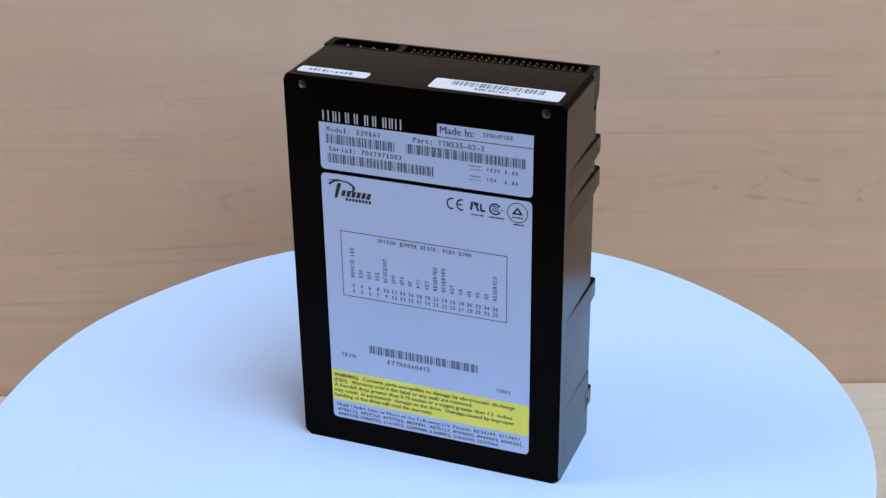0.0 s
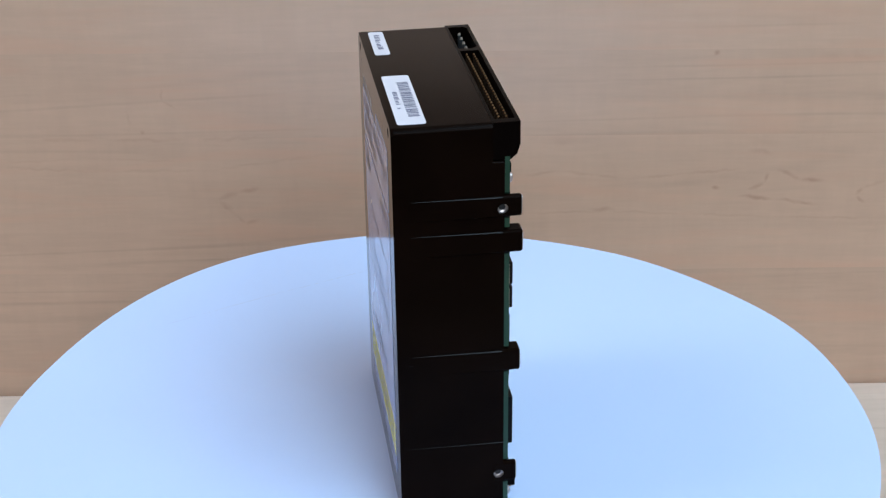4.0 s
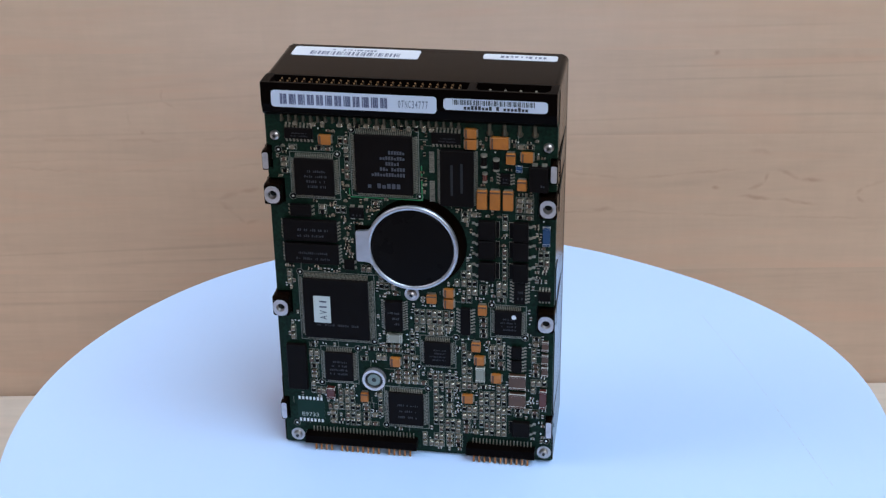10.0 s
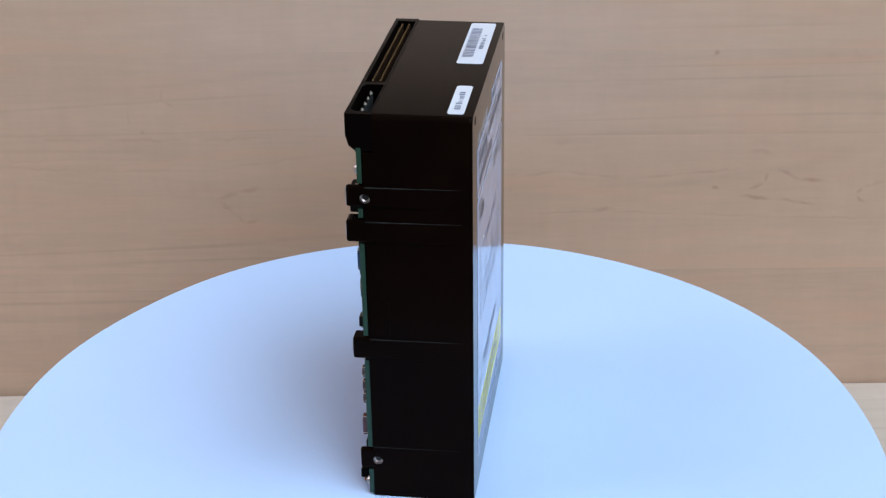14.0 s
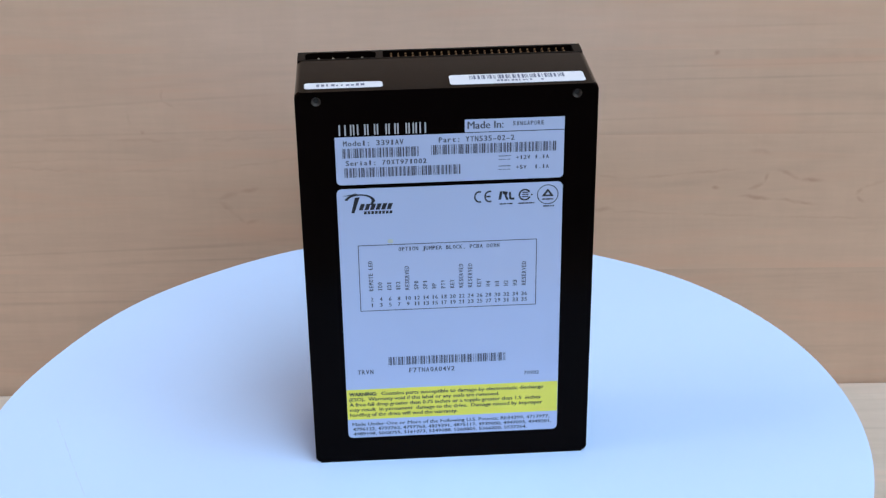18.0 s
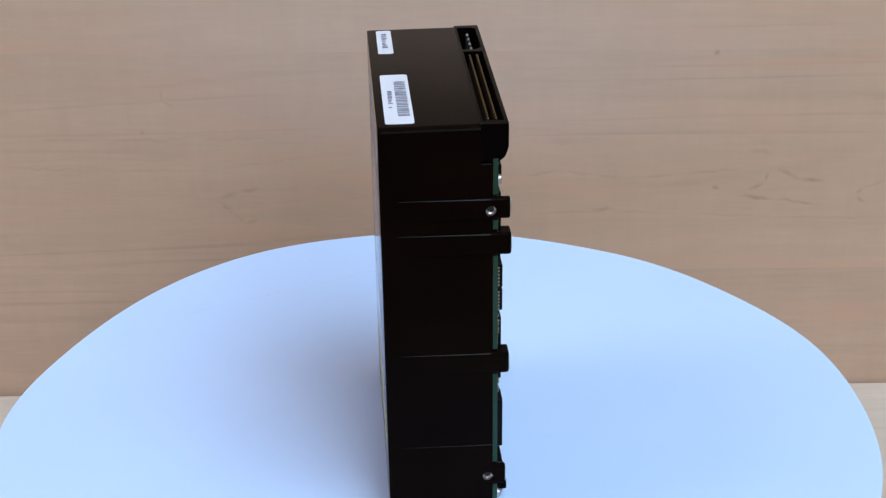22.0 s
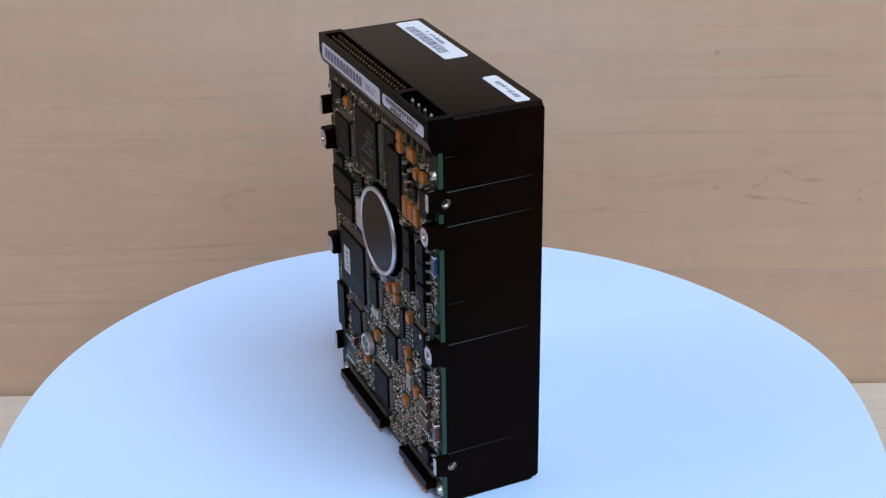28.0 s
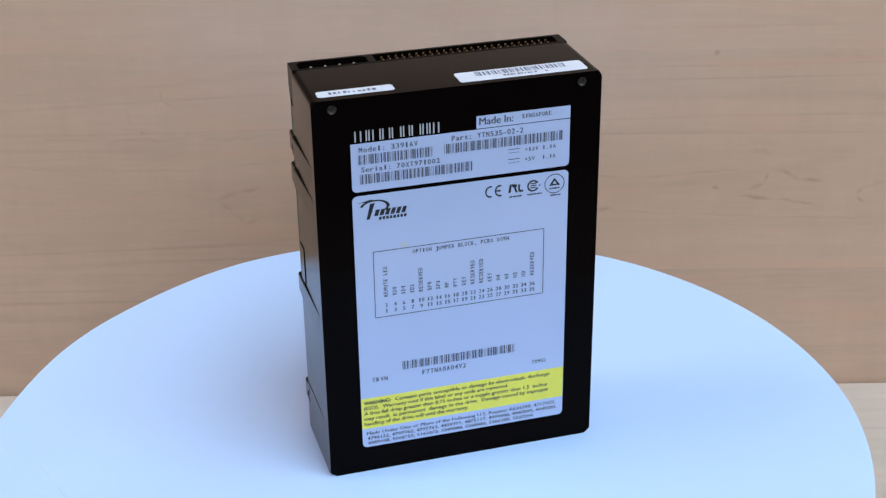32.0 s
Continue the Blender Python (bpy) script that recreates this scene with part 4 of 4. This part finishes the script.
chip(40.0, 47.4, 25.2, 44.2, 2.0, "", 1.27, 1.0, 0, seed=11, label="plain black memory chip")
chip(33.1, 43.0, 125.5, 129.3, 1.8, "tb", 1.27, 1.6, 2, seed=12, label="small black two-sided chip")
chip(-17.9, -7.9, 126.0, 129.9, 1.8, "tb", 1.27, 1.6, 2, seed=13, label="small black two-sided chip")
chip(3.6, 10.0, 52.7, 64.7, 2.2, "lr", 1.0, 1.6, 3, seed=14, label="black two-sided chip")
chip(-20.8, -17.2, 52.7, 63.6, 1.6, "lr", 1.27, 1.6, 0, seed=15, label="narrow black two-sided chip")
chip(-40.2, -36.3, 66.6, 75.4, 1.6, "lr", 1.27, 1.6, 2, seed=16, label="narrow black two-sided chip")
chip(-39.3, -35.5, 38.6, 43.4, 1.6, "lr", 1.27, 1.6, 0, seed=17, label="small black two-sided chip")
chip(-39.3, -35.5, 44.2, 49.0, 1.6, "lr", 1.27, 1.6, 0, seed=18, label="small black two-sided chip")
chip(-49.2, -44.8, 68.4, 72.0, 1.6, "tb", 1.1, 1.4, 0, seed=19, label="small black two-sided chip")
chip(-34.7, -31.3, 111.9, 116.1, 1.6, "lr", 1.1, 1.4, 2, seed=20, label="small black two-sided chip")
chip(-47.8, -41.3, 110.6, 119.6, 3.2, "t", 3.2, 0.7, 1, seed=21, name="inductor", label="square black moulded inductor")
chip(35.1, 42.7, 96.2, 100.7, 1.6, "lr", 1.5, 0.9, 0, seed=22, label="small black chip")
chip(16.5, 21.6, 96.4, 100.4, 1.2, "tb", 3.0, 0.8, 1, seed=23, label="small black chip")
chip(20.6, 24.4, 75.8, 79.9, 1.0, "lr", 2.2, 0.7, 0, seed=24, label="small black chip")
bm = bmesh.new()
box(bm, 34.6, 45.0, YB, YB + 0.1, 11.8, 19.4, 0)
for k in range(7):
    for z in (10.2, 19.8):
        box(bm, 35.3 + 1.4 * k, 36.1 + 1.4 * k, YB, YB + 0.12, z, z + 1.3, 1)
claim(34, 45.4, 10, 21.4)
part("empty_chip_site", bm, [M_SITE, M_SOLDER], board, "empty dark green chip site with bare pads")
for z0 in (91.3, 83.9, 75.5):          # power transistors in two columns
    for x0, x1, sx in ((-29.7, -23.8, -1), (-41.2, -35.8, 1)):
        bm = bmesh.new()
        box(bm, x0, x1, YB + 0.1, YB + 2.3, z0, z0 + 7.0, 0, bevel=0.25)
        tx = x0 if sx < 0 else x1
        box(bm, min(tx, tx + sx * 1.4), max(tx, tx + sx * 1.4), YB, YB + 0.6, z0 + 0.4, z0 + 6.6, 1, bevel=0.1)
        lx = x1 if sx < 0 else x0
        for dz in (1.2, 5.4):
            lead(bm, lx, z0 + dz, -sx, 0, 1.0, 2.4, 1.2, 1)
        claim(x0 - 1.6, x1 + 1.6, z0, z0 + 7)
        part("power_transistor", bm, [M_CHIP, M_TIN], board, "black power transistor with tinned tab")
bm = bmesh.new()
box(bm, -42.5, -36.1, YB + 0.1, YB + 2.3, 11.5, 17.7, 0, bevel=0.25)
box(bm, -36.1, -34.8, YB, YB + 0.6, 12.0, 17.2, 1, bevel=0.1)
for dz in (12.6, 16.4):
    lead(bm, -42.5, dz, -1, 0, 1.0, 2.2, 1.2, 1)
claim(-45, -34.6, 11.2, 18)
part("power_transistor", bm, [M_CHIP, M_TIN], board, "black power transistor with tinned tab")

# orange tantalum capacitors
for x, z, w, d, u in ((29.0, 125.5, 4.2, 3.4, False), (-21.2, 130.2, 4.0, 3.3, False), (-21.2, 126.3, 4.0, 3.5, False), (-31.0, 127.2, 6.0, 4.2, False),
                      (-34.8, 121.8, 3.1, 3.9, True), (-40.3, 122.5, 4.0, 3.4, False), (-38.7, 112.2, 3.2, 3.8, True), (-25.0, 106.2, 3.5, 7.0, True),
                      (-29.5, 106.2, 3.5, 7.0, True), (-34.0, 106.2, 3.5, 7.0, True), (-6.9, 66.5, 3.4, 3.4, True), (-13.1, 69.2, 3.4, 3.3, False),
                      (-13.1, 65.0, 3.4, 3.6, False), (-25.1, 63.2, 3.1, 3.8, True), (-22.8, 48.0, 3.2, 3.6, True), (6.9, 39.4, 3.5, 3.6, False),
                      (18.9, 23.5, 2.8, 3.7, True), (-24.0, 42.5, 3.5, 3.5, False), (-30.2, 35.4, 3.5, 3.5, False), (-19.6, 25.9, 3.8, 3.5, False)):
    tantalum(x, z, w, d, u)


def ceramic(x, z, w, d, h, body, label, upright=True):
    bm = bmesh.new()
    if upright:
        box(bm, x - w / 2, x + w / 2, YB, YB + h, z - d / 2 + 0.9, z + d / 2 - 0.9, 0)
        for a, b in ((z - d / 2, z - d / 2 + 0.95), (z + d / 2 - 0.95, z + d / 2)):
            box(bm, x - w / 2 - 0.05, x + w / 2 + 0.05, YB, YB + h + 0.05, a, b, 1, bevel=0.15)
    else:
        box(bm, x - w / 2 + 0.9, x + w / 2 - 0.9, YB, YB + h, z - d / 2, z + d / 2, 0)
        for a, b in ((x - w / 2, x - w / 2 + 0.95), (x + w / 2 - 0.95, x + w / 2)):
            box(bm, a, b, YB, YB + h + 0.05, z - d / 2 - 0.05, z + d / 2 + 0.05, 1, bevel=0.15)
    claim(x - w / 2, x + w / 2, z - d / 2, z + d / 2)
    part("ceramic_capacitor", bm, [body, M_SOLDER], board, label)


ceramic(-37.8, 34.6, 6.0, 5.8, 2.0, M_BROWN, "brown ceramic capacitor")
ceramic(-37.8, 26.8, 6.0, 6.0, 2.0, M_BROWN, "brown ceramic capacitor")
ceramic(-47.3, 93.4, 2.5, 7.4, 1.3, M_BLUE, "blue surface-mount fuse")
ceramic(-47.2, 28.0, 2.4, 7.6, 2.0, M_RED, "dark red glass diode")
ceramic(-24.3, 36.6, 3.2, 6.0, 1.8, M_SILVER2, "pale grey ceramic capacitor")
ceramic(6.9, 49.4, 5.6, 3.2, 1.8, M_SILVER2, "pale grey ceramic capacitor", upright=False)
for z in (50.0, 44.5, 39.5):
    ceramic(-47.6, z, 2.2, 4.0, 1.4, M_BROWN, "small brown ceramic capacitor")
ceramic(31.5, 24.4, 3.0, 4.6, 2.2, M_RED, "small dark red diode")

def melf(x, z, r, l, body, label):
    """A small round glass diode standing along z, with bright end caps."""
    bm = bmesh.new()
    cyl(bm, (x, YB + r), "z", r * 0.92, r * 0.92, z - l / 2 + 0.6, z + l / 2 - 0.6, 0, n=14)
    for a, b in ((z - l / 2, z - l / 2 + 0.7), (z + l / 2 - 0.7, z + l / 2)):
        cyl(bm, (x, YB + r), "z", r, r, a, b, 1, n=14)
    claim(x - r, x + r, z - l / 2, z + l / 2)
    part("diode", bm, [body, M_TIN], board, label)


melf(-25.7, 120.6, 1.15, 4.6, M_CHIP, "round black diode")
melf(-29.9, 119.4, 1.15, 4.4, M_CHIP, "round black diode")
melf(-26.0, 114.4, 0.9, 3.6, M_RED, "round dark red diode")
ceramic(-37.6, 118.0, 2.2, 2.6, 1.0, M_BLUE, "small blue chip component")

# motor, seen through the round opening
bm = bmesh.new()
cyl(bm, (-0.6, 86.6), "y", 16.2, 16.2, 14.0, 19.3, n=64)
motor = part("spindle_motor", bm, M_CASE, drive, "black spindle motor with a bright flange ring")
bm = bmesh.new()
loops = [[bm.verts.new((-0.6 + r * math.cos(2 * math.pi * k / 72), y, 86.6 + r * math.sin(2 * math.pi * k / 72))) for k in range(72)]
         for r, y in ((16.3, 19.2), (16.3, 19.9), (16.05, 20.3), (15.6, 20.42), (15.1, 20.36), (14.75, 20.1), (14.7, 19.4))]
for a, b in zip(loops, loops[1:]):
    for k in range(72):
        bm.faces.new((a[k], a[(k + 1) % 72], b[(k + 1) % 72], b[k])).smooth = True
outer = [(12.3, 96.0), (13.4, 94.2), (14.6, 93.0), (16.4, 92.5), (18.7, 92.5), (19.3, 91.9), (19.3, 81.2), (18.7, 80.6), (16.4, 80.6), (14.6, 80.2), (13.4, 79.0), (12.3, 77.2)]
outer += [(-0.6 + 15.4 * math.cos(radians(a)), 86.6 + 15.4 * math.sin(radians(a))) for a in range(-34, 35, 4)]      # neck flares into the ring
lower, upper = ([bm.verts.new((x, y, z)) for x, z in outer] for y in (19.2, 20.36))
bm.faces.new(lower), bm.faces.new(upper)
for k in range(len(outer)):
    bm.faces.new((lower[k], lower[(k + 1) % len(outer)], upper[(k + 1) % len(outer)], upper[k]))
part("flange_ring", bm, M_ALU, motor, "bright aluminium flange ring with a tab")
bm = bmesh.new()
cyl(bm, (-0.6, 86.6), "y", 14.7, 14.7, 19.2, 19.9, n=64)
cyl(bm, (-0.6, 86.6), "y", 14.7, 14.2, 19.9, 20.15, n=64)
part("motor_hub", bm, M_HUB, motor, "smooth black motor hub")
claim(12.0, 20.6, 79.0, 93.8, 0)
for x, z in ((46.6, 126.0), (-47.4, 126.0), (0.3, 67.4), (45.5, 4.2), (-47.8, 4.4)):
    board_screw(x, z, washer=0.9 if z < 70 else 0)
bm = bmesh.new()
# the post's side and groove are coloured dark for the shade there
cyl(bm, (14.8, 32.0), "y", 4.2, 4.2, YB, YB + 1.9, 2, n=32)
ringy(bm, 14.8, 32.0, 4.3, 3.35, YB + 1.0, YB + 3.0, 0, 32)
cyl(bm, (14.8, 32.0), "y", 2.6, 2.4, YB + 1.9, YB + 2.6, 1, n=24)
cyl(bm, (14.8, 32.0), "y", 0.9, 0.8, YB + 2.6, YB + 2.65, 2, n=12)
claim(10, 19.6, 27.2, 36.8, 0)
part("pivot_post", bm, [M_POST, mat("greenish_metal", (0.22, 0.25, 0.22), 0.4, metal=0.4), M_SHADE], board, "bright round pivot post")

# lower pin headers
for x0, x1 in ((-0.7, 41.9), (-44.7, -19.2)):
    bm = bmesh.new()
    box(bm, x0, x1, YB, YB + 4.2, 3.1, 6.7, 0, bevel=0.2)
    claim(x0 - 1, x1 + 1, 0, 9.4)
    hd = part("pin_header", bm, M_PLASTIC, board, "black pin header with gold pins")
    n = int((x1 - x0 - 2) / 1.27)
    bm = bmesh.new()
    box(bm, -0.2, 0.2, YB + 0.6, YB + 0.9, 6.7, 8.8, 0)
    me = finish(bm, "header_lead", M_TIN, shift=0.0)
    for k in range(n):
        ob = new("header_lead", me)
        ob.parent, ob.location = board, ((OFF + x0 + 1.6 + 1.27 * k) * MM, 0, 0)
    me = None
    for k in range(int((x1 - x0 - 3) / 2.0)):
        if k % 9 == 5 and x0 > -10:
            continue
        if me is None:
            bm = bmesh.new()
            box(bm, -0.36, 0.36, YB + 2.8, YB + 3.5, 0.1, 3.2, 0, bevel=0.12)
            me = finish(bm, "header_pin", M_COPPER, shift=0.0)
        ob = new("header_pin", me)
        ob.parent, ob.location = board, ((OFF + x0 + 2.6 + 2.0 * k) * MM, 0, 0)

# tinned pin rows where the connector meets the board
me = None
for k in range(25):
    if me is None:
        bm = bmesh.new()
        box(bm, -0.35, 0.35, YB, YB + 1.6, 131.6, 134.0, 0, bevel=0.15)
        cyl(bm, (0, 132.0), "y", 0.75, 0.4, YB, YB + 0.8, n=10)
        me = finish(bm, "solder_pin", M_DULL, shift=0.0)
    ob = new("solder_pin", me)
    ob.parent, ob.location = board, ((OFF + 43.8 - 2.54 * k) * MM, 0, 0)
for k in range(4):
    bm = bmesh.new()
    x = -42.8 + 5.08 * k
    box(bm, x - 0.55, x + 0.55, YB, YB + 1.8, 130.0, 134.0, 0, bevel=0.25)
    cyl(bm, (x, 130.2), "y", 1.2, 0.6, YB, YB + 1.0, n=12)
    part("solder_pin", bm, M_DULL, board)
claim(-50, 48, 129.8, 140)

# small chip capacitors and resistors fill what is left
def chip_component(bm, x, z, w, d, h, upright, mi=0, cap=3):
    """A chip resistor or capacitor of length w and width d, with a rounded bead of solder over each end."""
    def at(u, y, v):
        return (x + v, y, z + u) if upright else (x + u, y, z + v)
    a = w * 0.20
    box(bm, *((x - d / 2, x + d / 2) if upright else (x - w / 2 + a, x + w / 2 - a)), YB, YB + h,
        *((z - w / 2 + a, z + w / 2 - a) if upright else (z - d / 2, z + d / 2)), mi)
    for s in (-1, 1):
        prof = ((w / 2 - a, h + 0.04, 0.46), (w / 2 - a * 0.4, h + 0.10, 0.48), (w / 2 + 0.04, h * 0.72, 0.50), (w / 2 + 0.22, 0.02, 0.46))
        grid = [[bm.verts.new(at(s * u, YB + y - (0.14 * h if abs(q) == 1 else 0.0), q * d * g * (1 if abs(q) == 1 else 0.8))) for q in (-1, -0.8, 0.8, 1)] for u, y, g in prof]
        for i in range(3):
            for j in range(3):
                f = bm.faces.new((grid[i][j], grid[i + 1][j], grid[i + 1][j + 1], grid[i][j + 1]))
                f.material_index, f.smooth = cap, True
        for j in (0, 3):
            foot = [bm.verts.new(at(s * u, YB, (1 if j else -1) * d * 0.52)) for u in (w / 2 - a, w / 2 + 0.2)]
            f = bm.faces.new((grid[0][j], grid[1][j], grid[2][j], grid[3][j], foot[1], foot[0]))
            f.material_index = cap


def passive_mesh(body, w, d, h, upright):
    bm = bmesh.new()
    chip_component(bm, 0, 0, w, d, h, upright, 0, 1)
    return finish(bm, "chip_component", [body, M_CAP], shift=0.0)


KINDS = {}
for up in (0, 1):
    for key, body, w, d, h in (("resistor", M_CHIP, 2.1, 1.25, 0.55), ("capacitor", M_TAN, 2.1, 1.35, 0.95), ("brown", M_BROWN, 1.9, 1.15, 0.85)):
        KINDS[key, up] = passive_mesh(body, w, d, h, up)


def free(x0, x1, z0, z1):
    if x0 < -48.6 or x1 > 46.6 or z0 < 2.4 or z1 > 129.6:
        return False
    for s in (-1, 1):
        if (x1 > 43 if s > 0 else x0 < -43) and any(z1 > a and z0 < b for a, b in ((99.5, 110.5), (55, 66.5))):
            return False
    if math.hypot(max(x0 + 2.2, -2.2 - x1, 0), max(z0 - 87.6, 87.6 - z1, 0)) < 17.7:      # the motor's opening
        return False
    return all(x1 <= a or x0 >= b or z1 <= c or z0 >= d for a, b, c, d in TAKEN)


rnd = random.Random(41)
x = -8.0
while x < 40.0:                        # a close row under the connector's pins
    ob = new("chip_capacitor", KINDS["capacitor" if rnd.random() < 0.7 else "resistor", 0 if rnd.random() < 0.6 else 1])
    ob.parent, ob.location = board, ((OFF + x) * MM, 0, rnd.uniform(130.5, 130.9) * MM)
    x += rnd.choice((2.5, 2.7, 3.4) if x < 20 else (3.4, 6.0))
spots = []
for cell in range(16):
    for row in range(20):
        cx, cz = -48.5 + 6.3 * cell, 3.7 + 6.5 * row
        up = rnd.random() < 0.6
        px, pz = (1.98, 3.15) if up else (3.15, 1.98)
        z = cz + 1.2
        while z < cz + 6.5:
            x = cx + 1.0
            while x < cx + 6.3:
                hw, hd = (0.92, 1.46) if up else (1.46, 0.92)
                if rnd.random() < 0.95 and free(x - hw, x + hw, z - hd, z + hd):
                    spots.append((x, z, int(up)))
                    TAKEN.append((x - hw, x + hw, z - hd, z + hd))
                x += px
            z += pz
frames_bm = bmesh.new()
for x, z, up in spots:
    hw, hd = (0.97, 1.52) if up else (1.52, 0.97)
    for a, b, c, d in ((x - hw, x + hw, z - hd, z - hd + 0.14), (x - hw, x + hw, z + hd - 0.14, z + hd), (x - hw, x - hw + 0.14, z - hd, z + hd), (x + hw - 0.14, x + hw, z - hd, z + hd)):
        frames_bm.faces.new([frames_bm.verts.new(p) for p in ((a, YB + 0.02, c), (b, YB + 0.02, c), (b, YB + 0.02, d), (a, YB + 0.02, d))])
tagged(part("silkscreen_print", frames_bm, M_SILK, board, "fine grey printed outlines round the small parts"), kind="stuff")
rnd.shuffle(spots)
loose = bmesh.new()
for k, (x, z, up) in enumerate(spots):
    key = rnd.choice(("resistor", "resistor", "capacitor", "capacitor", "brown"))
    if k < 280:
        ob = new("chip_" + ("resistor" if key == "resistor" else "capacitor"), KINDS[key, up])
        ob.parent, ob.location = board, ((OFF + x + rnd.uniform(-0.12, 0.12)) * MM, 0, (z + rnd.uniform(-0.12, 0.12)) * MM)
    else:
        mi = {"resistor": 0, "capacitor": 1, "brown": 2}[key]
        chip_component(loose, x + rnd.uniform(-0.12, 0.12), z + rnd.uniform(-0.12, 0.12), 2.05, 1.25, (0.55, 0.95, 0.85)[mi], up, mi)
tagged(part("component_crowd", loose, [M_CHIP, M_TAN, M_BROWN, M_CAP], board, "crowd of tiny chip resistors and capacitors"), kind="stuff")

# still smaller parts between them
tiny = bmesh.new()
for k in range(5000):
    x, z = rnd.uniform(-48.5, 46.5), rnd.uniform(3, 130)
    hw, hd = (0.42, 0.75) if rnd.random() < 0.5 else (0.75, 0.42)
    if free(x - hw, x + hw, z - hd, z + hd):
        TAKEN.append((x - hw, x + hw, z - hd, z + hd))
        h = rnd.uniform(0.3, 0.7)
        if hd > hw:
            box(tiny, x - hw, x + hw, YB, YB + h, z - 0.35, z + 0.35, rnd.choice((0, 0, 1, 2)))
            for a in (z - hd, z + 0.35):
                box(tiny, x - hw, x + hw, YB, YB + h + 0.04, a, a + 0.4, 3)
        else:
            box(tiny, x - 0.35, x + 0.35, YB, YB + h, z - hd, z + hd, rnd.choice((0, 0, 1, 2)))
            for a in (x - hw, x + 0.35):
                box(tiny, a, a + 0.4, YB, YB + h + 0.04, z - hd, z + hd, 3)
tagged(part("component_scatter", tiny, [M_CHIP, M_TAN, M_BROWN, M_CAP], board, "scatter of the smallest chip components"), kind="stuff")

# vias, test pads and printed outlines
small = bmesh.new()
for k in range(900):
    x, z = rnd.uniform(-48.5, 46.5), rnd.uniform(3, 130)
    if free(x - 0.3, x + 0.3, z - 0.3, z + 0.3):
        cyl(small, (x, z), "y", 0.3, 0.3, YB - 0.01, YB + 0.03, n=6)
for k in range(500):
    x, z = rnd.uniform(-48.5, 46.5), rnd.uniform(3, 130)
    w, d = rnd.choice(((2.6, 0.16), (0.16, 2.6), (4.0, 0.16), (0.16, 1.5)))
    if free(x - 0.2, x + 0.2, z - 0.2, z + 0.2):
        box(small, x - w / 2, x + w / 2, YB, YB + 0.02, z - d / 2, z + d / 2, 1)
tagged(part("pads_and_print", small, [M_SOLDER, M_SILK], board, "bright vias and fine printed outlines"), kind="stuff")
bm = bmesh.new()
writing(bm, "E9733", 43.4, 12.6, 6.4, 1.6, face="back", level=YB + 0.13)
part("board_code", bm, mat("pale_silkscreen", (0.45, 0.47, 0.43), 0.6), board)


def motions():
    turn = ((0.0, 21.78), (0.5, 26.67), (1.0, 32.75), (1.5, 38.45), (2.0, 46.15), (2.5, 54.65), (4.5, 88.79), (5.0, 94.09),
            (5.5, 102.89), (6.0, 110.75), (6.5, 122.35), (7.0, 133.12), (7.5, 143.93), (8.0, 153.3), (8.5, 162.0), (9.0, 171.55),
            (9.5, 180.05), (10.0, 189.83), (10.5, 201.42), (11.0, 212.28), (11.5, 223.22), (12.0, 234.14), (12.5, 245.72),
            (13.0, 257.85), (13.5, 268.7), (14.0, 278.7), (14.5, 289.3), (16.5, 325.2), (17.0, 335.45), (17.5, 345.8),
            (18.0, 357.17), (18.5, 367.77), (19.0, 377.98))
    later = ((19.5, 390.05), (20.0, 402.15), (20.5, 414.8), (21.0, 425.1), (21.5, 435.7), (22.0, 446.33), (22.5, 457.41),
             (23.0, 471.35), (23.5, 484.9), (24.0, 501.0), (24.5, 515.75), (25.0, 530.35), (25.5, 544.22), (26.0, 557.55),
             (26.5, 570.03), (28.5, 620.8), (29.0, 636.1), (29.5, 649.5), (30.0, 662.6), (30.5, 675.07), (31.0, 685.6),
             (31.5, 695.65), (32.0, 704.6))
    rows = [(t, pose(0, 0, 0, 0, 0, -a)) for t, a in turn + later]
    walk(turntable, rows)
    walk(drive, rows)


motions()
